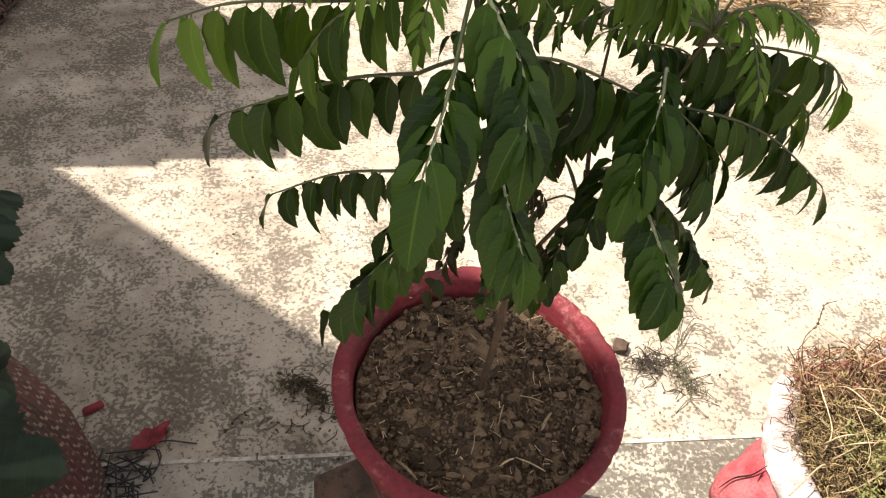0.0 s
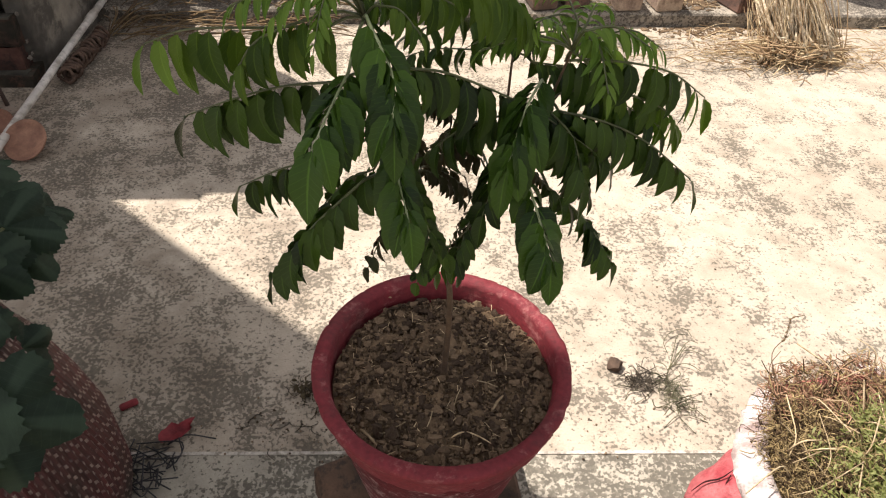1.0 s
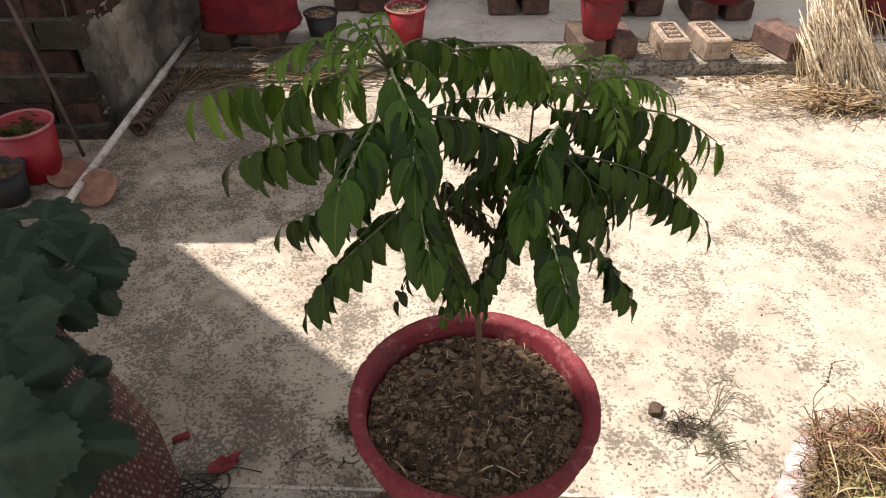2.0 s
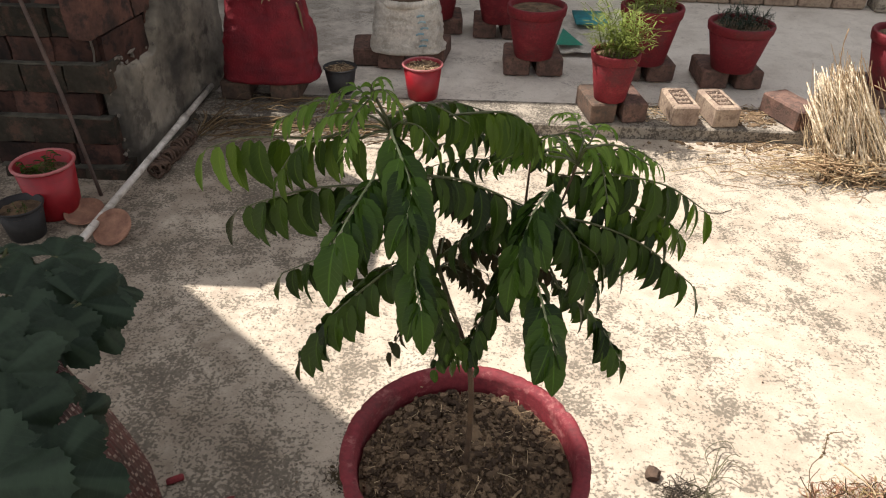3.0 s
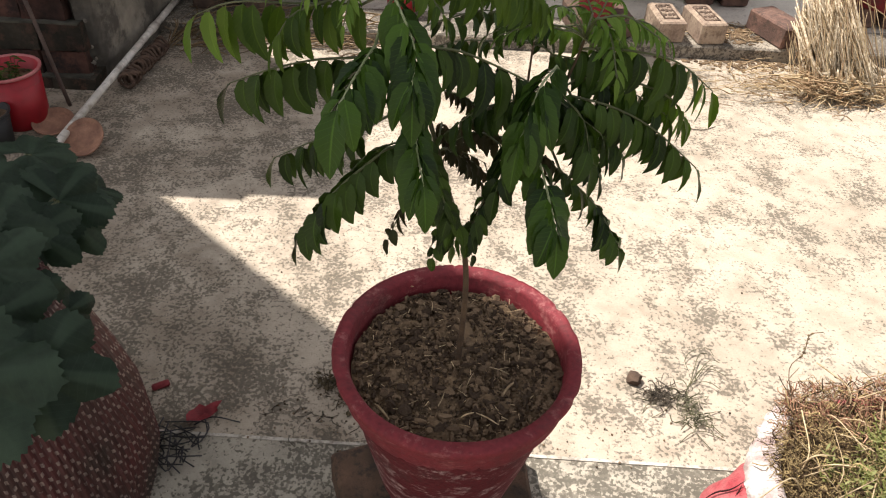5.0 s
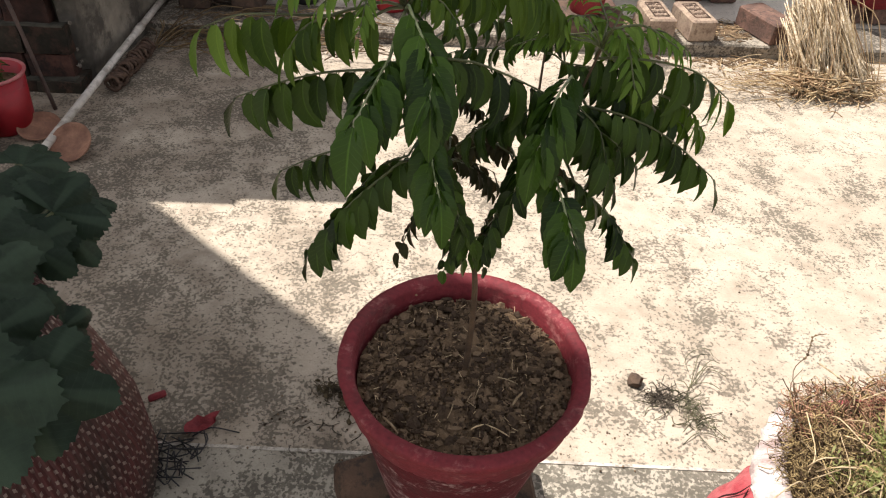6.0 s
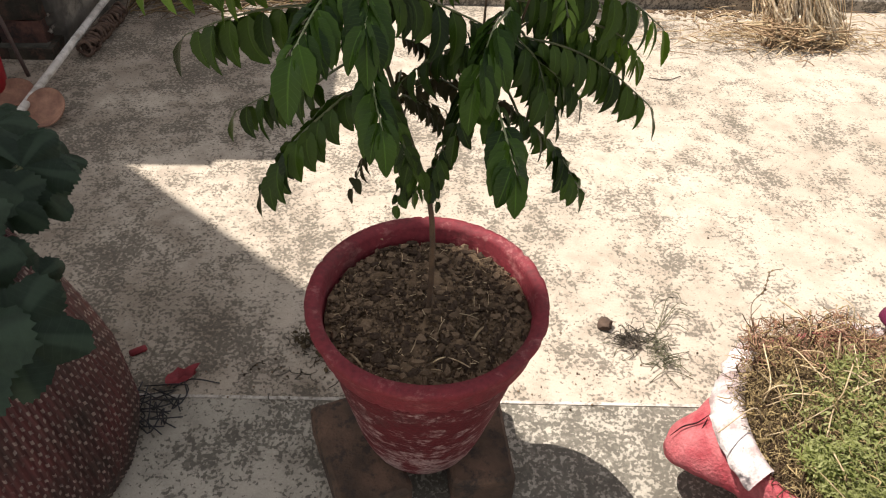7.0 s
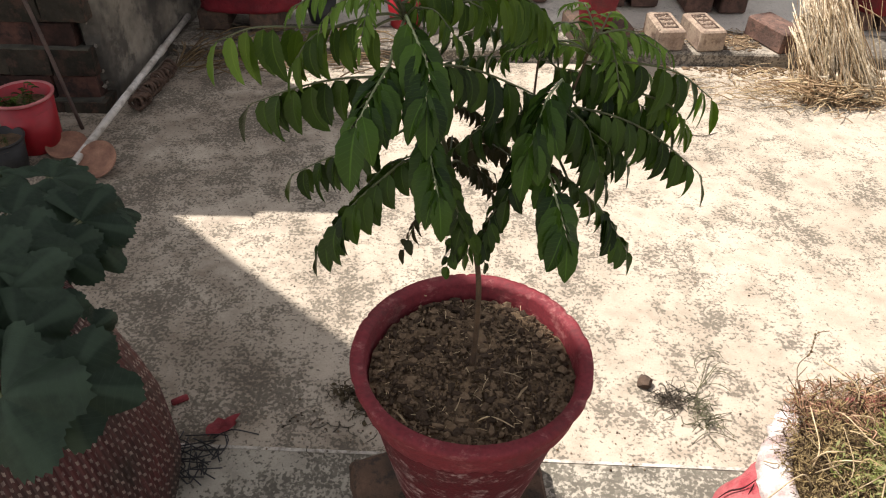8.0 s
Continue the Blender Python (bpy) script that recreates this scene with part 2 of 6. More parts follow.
def woven(name, c1, c2, fleck, turns=112, rows=80):
    """Coarse woven plastic: upright strips with pale flecks where the weft shows."""
    m, nt, p = nodes_of(name)
    tc = nt.nodes.new("ShaderNodeTexCoord")
    sep = nt.nodes.new("ShaderNodeSeparateXYZ")
    link(nt, tc.outputs["Object"], sep.inputs[0])
    ang = calc(nt, "MULTIPLY", calc(nt, "ARCTAN2", sep.outputs[1], sep.outputs[0]), turns / math.tau)
    up = calc(nt, "MULTIPLY", sep.outputs[2], rows)
    row = calc(nt, "FLOOR", up)
    a = calc(nt, "ABSOLUTE", calc(nt, "SUBTRACT", calc(nt, "FRACT", calc(nt, "ADD", ang, calc(nt, "MULTIPLY", row, 0.5))), 0.5))
    b = calc(nt, "ABSOLUTE", calc(nt, "SUBTRACT", calc(nt, "FRACT", up), 0.5))
    strip = calc(nt, "ABSOLUTE", calc(nt, "SUBTRACT", calc(nt, "FRACT", ang), 0.5))
    vec = tc.outputs["Object"]
    odd = noise_node(nt, vec, 45, 2)
    dot = calc(nt, "MULTIPLY", calc(nt, "LESS_THAN", a, 0.19), calc(nt, "LESS_THAN", b, 0.26))
    dot = calc(nt, "MULTIPLY", dot, ramp(nt, odd, (0.36, 0.0), (0.55, 1.0)))
    col = mix(nt, ramp(nt, noise_node(nt, vec, 9, 4), (0.35, 0.0), (0.65, 1.0)), c1, c2)
    col = mix(nt, 0.6, col, ramp(nt, strip, (0.1, 1.15), (0.48, 0.45)), "MULTIPLY")
    col = mix(nt, dot, col, fleck)
    link(nt, col, p.inputs["Base Color"])
    p.inputs["Roughness"].default_value = 0.6
    bump(nt, p, calc(nt, "SUBTRACT", dot, strip), 1.0, 0.006)
    return m


# lean packs specks onto the shaded left, painting part of its darkness
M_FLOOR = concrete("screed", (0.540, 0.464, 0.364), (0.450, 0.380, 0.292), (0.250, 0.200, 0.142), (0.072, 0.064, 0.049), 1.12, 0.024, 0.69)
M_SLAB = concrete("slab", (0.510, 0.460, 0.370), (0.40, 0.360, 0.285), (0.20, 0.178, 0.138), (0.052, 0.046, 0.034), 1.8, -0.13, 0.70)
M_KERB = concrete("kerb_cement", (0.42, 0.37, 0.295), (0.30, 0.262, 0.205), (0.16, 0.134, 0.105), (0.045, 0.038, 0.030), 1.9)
# lean browns the terrace's left end, for dirt and the wall's shading together
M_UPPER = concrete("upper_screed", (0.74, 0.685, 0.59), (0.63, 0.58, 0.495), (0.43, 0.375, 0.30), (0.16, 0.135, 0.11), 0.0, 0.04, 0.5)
M_JOINT = surface("joint", (0.66, 0.61, 0.52), (0.40, 0.36, 0.30), 25, 0.9, 0.5, 6, (0.20, 0.17, 0.13))
M_GROUND = surface("earth", (0.30, 0.26, 0.20), (0.22, 0.19, 0.14), 1.2, 0.95)
M_PLASTER = surface("old_plaster", (0.27, 0.24, 0.19), (0.040, 0.037, 0.031), 4.2, 0.92, 0.7, 9, (0.055, 0.049, 0.041))
M_PIER = surface("earthy_plaster", (0.17, 0.125, 0.085), (0.10, 0.075, 0.052), 7, 0.95, 0.7, 7, (0.05, 0.04, 0.03))
M_BRICK = surface("brick", (0.205, 0.118, 0.088), (0.115, 0.071, 0.056), 18, 0.92, 0.7, 7, (0.07, 0.05, 0.04))
M_BRICK_PALE = surface("pale_brick", (0.40, 0.31, 0.225), (0.27, 0.195, 0.145), 18, 0.92, 0.6, 7, (0.16, 0.11, 0.08))
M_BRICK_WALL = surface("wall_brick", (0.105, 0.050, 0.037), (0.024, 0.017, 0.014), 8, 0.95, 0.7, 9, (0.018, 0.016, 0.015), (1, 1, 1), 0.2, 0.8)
M_BRICK_OLD = surface("old_brick", (0.155, 0.100, 0.070), (0.080, 0.054, 0.040), 16, 0.95, 0.7, 7, (0.06, 0.05, 0.04))
M_BRICK_UNDER = surface("under_brick", (0.150, 0.092, 0.060), (0.066, 0.046, 0.032), 16, 0.95, 0.8, 8, (0.040, 0.034, 0.028))
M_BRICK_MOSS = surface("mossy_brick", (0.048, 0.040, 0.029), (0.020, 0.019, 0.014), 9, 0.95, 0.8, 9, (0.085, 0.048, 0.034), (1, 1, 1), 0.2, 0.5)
M_LEDGE_LIT = surface("lit_ledge", (0.105, 0.098, 0.074), (0.032, 0.030, 0.022), 14, 0.95, 0.5)
M_MORTAR_PALE = surface("pale_mortar", (0.24, 0.21, 0.175), (0.12, 0.105, 0.085), 40, 0.95, 0.6)
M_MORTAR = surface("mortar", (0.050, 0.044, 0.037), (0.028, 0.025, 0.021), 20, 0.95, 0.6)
M_POT = painted_clay("oxide_pot", (0.130, 0.012, 0.016), (0.46, 0.325, 0.295), 1.2, 0.02, 0.27)
M_POT_RIM = painted_clay("oxide_rim", (0.235, 0.029, 0.036), (0.33, 0.12, 0.11), 0.3, 0.0, 0.34)
M_POT_BACK = painted_clay("oxide_pot_far", (0.190, 0.011, 0.017), (0.24, 0.03, 0.03), 0.1, 0.0, 0.2)
M_SOIL = surface("soil", (0.205, 0.138, 0.079), (0.070, 0.046, 0.027), 30, 0.96, 0.8, 6)
M_CLOD = surface("clod", (0.228, 0.157, 0.096), (0.054, 0.036, 0.023), 60, 0.96, 0.8, 5, None, (1, 1, 1), 0.2, 0.5, True)
M_STRAW = surface("straw", (0.60, 0.47, 0.29), (0.34, 0.24, 0.13), 60, 0.75, 0.3, 5, None, (1, 1, 1), 0.3, 0.7)
M_STALK = surface("straw_stalk", (0.76, 0.65, 0.47), (0.34, 0.25, 0.15), 40, 0.7, 0.3, 5, None, (1, 1, 1), 0.3, 0.8)
M_STRAW_DK = surface("dark_straw", (0.24, 0.165, 0.085), (0.11, 0.075, 0.045), 60, 0.85, 0.3, 5, None, (1, 1, 1), 0.2, 0.5, True)
M_STRAW_LOOSE = surface("loose_straw", (0.64, 0.49, 0.29), (0.27, 0.18, 0.10), 60, 0.8, 0.3, 5, None, (1, 1, 1), 0.3, 0.6, True)
M_ROPE = surface("old_rope", (0.135, 0.085, 0.058), (0.060, 0.038, 0.028), 60, 0.9)
M_TWIG = surface("twig", (0.10, 0.08, 0.055), (0.055, 0.045, 0.035), 80, 0.9)
M_LEAF = foliage("curry_leaf", (0.006, 0.016, 0.002), (0.040, 0.076, 0.008), 0.41, 0.06, (0.075, 0.14, 0.010), 40, 0.45)
M_LEAF_BROAD = foliage("broad_leaf", (0.009, 0.026, 0.003), (0.046, 0.094, 0.010), 0.40, 0.06, (0.07, 0.14, 0.010), 40, 0.6)
M_LEAF_MID = foliage("bright_leaf", (0.020, 0.044, 0.004), (0.072, 0.118, 0.011), 0.46, 0.20, (0.11, 0.21, 0.018), 40, 0.4)
M_LEAF_YOUNG = foliage("young_leaf", (0.070, 0.135, 0.016), (0.125, 0.195, 0.028), 0.48, 0.22, (0.15, 0.32, 0.04), 40, 0.3)
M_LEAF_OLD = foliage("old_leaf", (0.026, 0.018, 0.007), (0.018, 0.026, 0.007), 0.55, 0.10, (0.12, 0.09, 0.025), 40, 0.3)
M_MALLOW = foliage("mallow_leaf", (0.010, 0.020, 0.011), (0.031, 0.049, 0.030), 0.60, 0.05, (0.10, 0.22, 0.08), 60, 0.28)
# paler copy of the rachis below, with sunlight put into its colour
M_RACHIS_SUNLIT = surface("sunlit_rachis", (0.34, 0.38, 0.20), (0.22, 0.27, 0.12), 60, 0.35, 0.2, 4, None, (1, 1, 1), 0.6)
M_RACHIS = surface("rachis", (0.095, 0.105, 0.040), (0.060, 0.072, 0.024), 60, 0.4, 0.2, 4, None, (1, 1, 1), 0.5)
M_BARK = surface("bark", (0.140, 0.090, 0.052), (0.085, 0.055, 0.034), 50, 0.85, 0.6)
M_GREENWOOD = surface("green_wood", (0.075, 0.080, 0.030), (0.045, 0.040, 0.020), 60, 0.6, 0.3, 4, None, (1, 1, 1), 0.4)
M_PIPE = surface("pvc", (0.64, 0.61, 0.55), (0.44, 0.40, 0.34), 8, 0.5, 0.2, 6, (0.25, 0.22, 0.18))
M_TERRA = surface("terracotta", (0.34, 0.185, 0.120), (0.20, 0.105, 0.072), 25, 0.9, 0.4)
M_REDPLASTIC = surface("red_plastic", (0.36, 0.010, 0.018), (0.25, 0.008, 0.014), 6, 0.45, 0.1, 5, None, (1, 1, 1), 0.5, 0.08)
M_PINKPLASTIC = surface("faded_plastic", (0.46, 0.17, 0.165), (0.34, 0.09, 0.09), 20, 0.55, 0.1)
M_BLACKPLASTIC = surface("black_plastic", (0.022, 0.022, 0.022), (0.035, 0.033, 0.03), 12, 0.5, 0.15)
M_REDSACK = surface("red_sack", (0.21, 0.011, 0.019), (0.095, 0.006, 0.011), 9, 0.7, 0.9, 16, None, (1, 1, 1), 0.35, 0.1)
M_WHITESACK = surface("white_sack", (0.58, 0.54, 0.46), (0.44, 0.41, 0.35), 7, 0.6, 0.6, 18, (0.30, 0.27, 0.22))
M_BLUEPRINT = surface("blue_print", (0.20, 0.36, 0.42), (0.36, 0.43, 0.42), 30, 0.6)
M_TEALPRINT = surface("teal_print", (0.03, 0.30, 0.33), (0.05, 0.22, 0.25), 30, 0.6)
M_GREENPRINT = surface("green_print", (0.02, 0.26, 0.16), (0.03, 0.20, 0.14), 30, 0.6)
M_BASKET = woven("woven_strip", (0.100, 0.022, 0.021), (0.036, 0.018, 0.013), (0.27, 0.20, 0.165))
M_BAGRED = surface("bag_red", (0.50, 0.150, 0.150), (0.36, 0.050, 0.060), 22, 0.75, 0.9, 9, None, (1, 1, 1), 0.3, 0.05)
M_BAGWHITE = surface("bag_white", (0.76, 0.71, 0.66), (0.46, 0.34, 0.31), 30, 0.75, 0.6, 10)
M_RAG = surface("red_scrap", (0.33, 0.045, 0.050), (0.20, 0.030, 0.034), 40, 0.6)
M_WIRE = surface("black_wire", (0.03, 0.03, 0.03), (0.05, 0.045, 0.045), 40, 0.5)
M_STICK = surface("stick", (0.11, 0.075, 0.06), (0.07, 0.05, 0.042), 30, 0.8)
M_STONE = surface("stone", (0.13, 0.085, 0.058), (0.08, 0.055, 0.04), 60, 0.9)
M_HAY = surface("hay", (0.52, 0.385, 0.185), (0.060, 0.038, 0.020), 40, 0.85, 0.2, 4, None, (1, 1, 1), 0.2, 0.7, True)
M_HAY_RED = surface("rusty_hay", (0.58, 0.35, 0.22), (0.20, 0.095, 0.060), 40, 0.85, 0.2, 4, None, (1, 1, 1), 0.2, 0.7, True)
M_WEED = foliage("weed", (0.16, 0.17, 0.045), (0.33, 0.33, 0.14), 0.55, 0.3, (0.30, 0.45, 0.06))
M_FERN = foliage("fern", (0.15, 0.20, 0.035), (0.25, 0.29, 0.08), 0.55, 0.3, (0.28, 0.36, 0.06))
M_SCRAPS = surface("root_scraps", (0.115, 0.088, 0.050), (0.040, 0.031, 0.021), 60, 0.95, 0.6, 5, None, (1, 1, 1), 0.2, 0.5, True)
M_DRYWEED = surface("dry_weed", (0.170, 0.160, 0.090), (0.085, 0.082, 0.050), 50, 0.9)
M_CRACK = surface("split", (0.060, 0.012, 0.012), (0.035, 0.010, 0.010), 40, 0.95)
M_MAROON = surface("maroon_cloth", (0.13, 0.012, 0.045), (0.09, 0.010, 0.03), 30, 0.9, 0.6)


# ---------------------------------------------------------------- building tools
class Geo:
    """Collects vertices and faces for one mesh."""

    def __init__(self):
        self.v, self.f, self.uv = [], [], []

    def add(self, verts, faces, m=None):
        n = len(self.v)
        self.v += [tuple(m @ Vector(p)) for p in verts] if m else [tuple(p) for p in verts]
        self.f += [tuple(n + i for i in f) for f in faces]
        return self

    def tube(self, pts, radii, sides=6, cap=True):
        pts = [Vector(p) for p in pts]
        if not isinstance(radii, (list, tuple)):
            radii = [radii] * len(pts)
        n, up = len(self.v), Vector((0.13, 0.21, 0.97))
        for i, p in enumerate(pts):
            t = (pts[min(i + 1, len(pts) - 1)] - pts[max(i - 1, 0)]).normalized()
            a = t.cross(up)
            a = (a if a.length > 0.05 else t.cross(Vector((1, 0, 0)))).normalized()
            b = t.cross(a)
            for k in range(sides):
                w = math.tau * k / sides
                self.v.append(tuple(p + radii[i] * (math.cos(w) * a + math.sin(w) * b)))
        for i in range(len(pts) - 1):
            for k in range(sides):
                k2 = (k + 1) % sides
                self.f.append((n + i * sides + k, n + i * sides + k2, n + (i + 1) * sides + k2, n + (i + 1) * sides + k))
        if cap:
            self.f.append(tuple(n + k for k in range(sides))[::-1])
            self.f.append(tuple(n + (len(pts) - 1) * sides + k for k in range(sides)))
        return self

    def lathe(self, profile, seg=48, wob=0.0, seed=0.0, close=True):
        """profile: (radius, height) from the outside bottom round to the inside."""
        n = len(self.v)
        for i, (r, z) in enumerate(profile):
            for k in range(seg):
                w = math.tau * k / seg
                q = Vector((math.cos(w) * 2.2, math.sin(w) * 2.2, z * 9 + seed))
                rr = r * (1 + wob * noise.noise(q))
                zz = z + 0.35 * wob * r * noise.noise(q * 2.3 + Vector((5, 1, 2)))
                self.v.append((rr * math.cos(w), rr * math.sin(w), zz))
        for i in range(len(profile) - 1):
            for k in range(seg):
                k2 = (k + 1) % seg
                self.f.append((n + i * seg + k, n + i * seg + k2, n + (i + 1) * seg + k2, n + (i + 1) * seg + k))
        if close:
            self.f.append(tuple(n + k for k in range(seg))[::-1])
            self.f.append(tuple(n + (len(profile) - 1) * seg + k for k in range(seg)))
        return self

    def slab(self, x0, x1, y0, y1, z0, z1, bev=0.0, m=None):
        """A box with its upright and top edges taken off."""
        b = min(bev, (x1 - x0) / 3, (y1 - y0) / 3, (z1 - z0) / 3)
        if b <= 0:
            vs = [(x, y, z) for z in (z0, z1) for y in (y0, y1) for x in (x0, x1)]
            return self.add(vs, [(0, 2, 3, 1), (4, 5, 7, 6), (0, 1, 5, 4), (2, 6, 7, 3), (0, 4, 6, 2), (1, 3, 7, 5)], m)
        def ring(d, z):
            a, c, e, g = x0 + d, x1 - d, y0 + d, y1 - d
            return [(a + b, e, z), (c - b, e, z), (c, e + b, z), (c, g - b, z), (c - b, g, z), (a + b, g, z), (a, g - b, z), (a, e + b, z)]
        vs = ring(b, z0) + ring(0, z0 + b) + ring(0, z1 - b) + ring(b, z1)
        fs = [tuple(range(8))[::-1], tuple(24 + k for k in range(8))]
        fs += [(8 * i + k, 8 * i + (k + 1) % 8, 8 * i + 8 + (k + 1) % 8, 8 * i + 8 + k) for i in range(3) for k in range(8)]
        return self.add(vs, fs, m)

    def blob(self, c, r, squash=1.0, seed=0.0, rings=4, seg=7, rough=0.35, stretch=0.0):
        n, c = len(self.v), Vector(c)
        for i in range(rings + 1):
            ph = math.pi * i / rings
            for k in range(seg):
                w = math.tau * (k + 0.5 * (i % 2)) / seg
                d = Vector((math.sin(ph) * math.cos(w), math.sin(ph) * math.sin(w), math.cos(ph)))
                s = r * (1 + rough * noise.noise(d * 1.7 + Vector((seed, seed * 0.7, 3.1))))
                self.v.append((c.x + s * d.x * (1 + stretch * math.sin(seed * 2.3)), c.y + s * d.y * (1 + stretch * math.sin(seed * 3.7 + 1)), c.z + s * d.z * squash))
        for i in range(rings):
            for k in range(seg):
                k2 = (k + 1) % seg
                self.f.append((n + i * seg + k, n + (i + 1) * seg + k, n + (i + 1) * seg + k2, n + i * seg + k2))
        return self

    def mesh(self, name, mat, smooth=True):
        me = bpy.data.meshes.new(name)
        me.from_pydata(self.v, [], self.f)
        me.materials.append(mat)
        if self.uv:
            at = [0] * len(me.loops)
            me.loops.foreach_get("vertex_index", at)
            me.uv_layers.new(name="leaf").data.foreach_set("uv", [c for i in at for c in self.uv[i]])
        if smooth:
            me.polygons.foreach_set("use_smooth", [True] * len(me.polygons))
        me.update()
        return me


def part(name, geo, material, parent, label="", smooth=True):
    """One mesh object under a thing or under a part; geo is a Geo or a finished mesh."""
    ob = new(name, geo.mesh(name, material, smooth) if isinstance(geo, Geo) else geo)
    ob.parent = parent
    return tagged(ob, label)


def thing(name, at, label, category, group="", turn=0.0, geo=None, material=None, smooth=True, kind=""):
    """A top-level thing: one mesh, or an Empty at its base that carries its parts."""
    ob = new(name, geo.mesh(name, material, smooth) if geo else None)
    ob.matrix_basis = pose(*at, 0, 0, turn)
    return tagged(ob, label, category, group, kind)


def spline(pts, n):
    """Points along a smooth line through pts."""
    pts = [Vector(p) for p in pts]
    full = [2 * pts[0] - pts[1], *pts, 2 * pts[-1] - pts[-2]]
    out = []
    for i in range(n + 1):
        u = i / n * (len(pts) - 1)
        k = min(int(u), len(pts) - 2)
        t = u - k
        a, b, c, d = full[k : k + 4]
        out.append(0.5 * (2 * b + t * (c - a) + t * t * (2 * a - 5 * b + 4 * c - d) + t**3 * (3 * b - a - 3 * c + d)))
    return out


# ---------------------------------------------------------------- setting
KERB_Y, UP = 1.79, 0.045       # front of the kerb, height of the upper terrace
JOINT = 0.135                  # where the two floor slabs meet

def structure(name, geo, mat, label, smooth=False):
    return tagged(new(name, geo.mesh(name, mat, smooth)), label, name.split("_")[0], kind="structure")

structure("ground", Geo().add([(-400, -400, -0.12), (400, -400, -0.12), (400, 400, -0.12), (-400, 400, -0.12)], [(0, 1, 2, 3)]), M_GROUND, "dry bare earth around the courtyard floor")
floor_geo = Geo().add([(-6, JOINT + 0.001 + 0.17, -0.1), (6, JOINT + 0.001 - 0.17, -0.1), (6, KERB_Y - 0.004, -0.1), (-6, KERB_Y - 0.004, -0.1),
                       (-6, JOINT + 0.001 + 0.17, 0), (6, JOINT + 0.001 - 0.17, 0), (6, KERB_Y - 0.004, 0), (-6, KERB_Y - 0.004, 0)],
                      [(4, 5, 6, 7), (0, 1, 5, 4), (1, 2, 6, 5), (2, 3, 7, 6), (3, 0, 4, 7)])
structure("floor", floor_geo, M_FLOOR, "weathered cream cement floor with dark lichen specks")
slab_geo = Geo().add([(-6, -5, -0.1), (6, -5, -0.1), (6, JOINT - 0.003 - 0.17, -0.1), (-6, JOINT - 0.003 + 0.17, -0.1),
                      (-6, -5, -0.001), (6, -5, -0.001), (6, JOINT - 0.003 - 0.17, -0.001), (-6, JOINT - 0.003 + 0.17, -0.001)],
                     [(4, 5, 6, 7), (0, 1, 5, 4), (1, 2, 6, 5), (2, 3, 7, 6), (3, 0, 4, 7)])
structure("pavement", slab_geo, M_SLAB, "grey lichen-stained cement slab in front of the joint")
joint_geo = Geo().add([(-6, JOINT - 0.004 + 0.17, 0.0012), (6, JOINT - 0.004 - 0.17, 0.0012), (6, JOINT + 0.002 - 0.17, 0.0012), (-6, JOINT + 0.002 + 0.17, 0.0012),
                       (-6, JOINT - 0.004 + 0.17, -0.05), (6, JOINT - 0.004 - 0.17, -0.05)], [(0, 1, 2, 3), (4, 5, 1, 0)])
structure("trim", joint_geo, M_JOINT, "pale cement line between the two floor slabs")
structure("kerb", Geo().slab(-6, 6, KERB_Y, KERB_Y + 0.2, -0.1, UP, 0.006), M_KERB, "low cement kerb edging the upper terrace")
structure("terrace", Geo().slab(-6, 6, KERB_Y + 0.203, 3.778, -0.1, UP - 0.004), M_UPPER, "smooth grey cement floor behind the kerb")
structure("wall_back", Geo().slab(-0.437, 6, 3.78, 3.98, -0.1, 1.0), M_PLASTER, "weathered grey plastered boundary wall")
# unseen block, placed and sized only to cast the terrace's shade
structure("wall_house", Geo().slab(-10, -0.44, 3.6, 7.6, -0.1, 5.8), M_PLASTER, "unseen plain plastered block added to shade the terrace")

# left wall: low pier in front, unseen set-back blocks added to cast floor shadows
wall = tagged(new("wall_left"), "old brick wall with broken dark plaster", "wall", kind="structure")
core = Geo()
core.slab(-1.38, -1.125, 1.44, 2.135, -0.1, 0.62)
core.v = [(x + (0.145 * (y - 1.44) if x > -1.2 else 0.0), y, z) for x, y, z in core.v]
low = len(core.v)
core.slab(-1.38, -1.10, 1.60, 2.06, 0.62, 2.596)
core.slab(-1.84, -1.385, 1.59, 1.82, -0.1, 2.64)
core.slab(-9.0, -1.85, 1.59, 1.82, -0.1, 8.0)
core.v = core.v[:low] + [(x - 0.147 * max(z, 0.0), y, z) for x, y, z in core.v[low:]]   # the unseen blocks are tilted to steer their shadow edges
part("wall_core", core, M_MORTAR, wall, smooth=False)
plaster = Geo()
nx, nz = 74, 62
for i in range(nx + 1):
    for j in range(nz + 1):
        y, z = 1.412 + 0.728 * i / nx, -0.02 + 0.64 * j / nz
        bulge = 0.010 * noise.noise(Vector((y * 6, z * 7, 1.0))) + 0.004 * noise.noise(Vector((y * 25, z * 25, 4.0)))
        ragged = 0.030 * noise.noise(Vector((y * 9, z * 9, 0.3))) + 0.016 * noise.noise(Vector((y * 30, z * 30, 2.3)))
        gone = z > 0.325 + ragged + 2.2 * max(0.0, y - 1.66) or y < 1.425 + 1.0 * ragged
        plaster.v.append((-1.088 + 0.145 * (y - 1.42) + 0.025 * max(0.0, 0.10 - z) + bulge - (0.034 if gone else 0.0), y, z))
for i in range(nx):
    for j in range(nz):
        a = i * (nz + 1) + j
        plaster.f.append((a, a + nz + 1, a + nz + 2, a + 1))
part("plaster_patch", plaster, M_PLASTER, wall, "dark stained broken plaster")


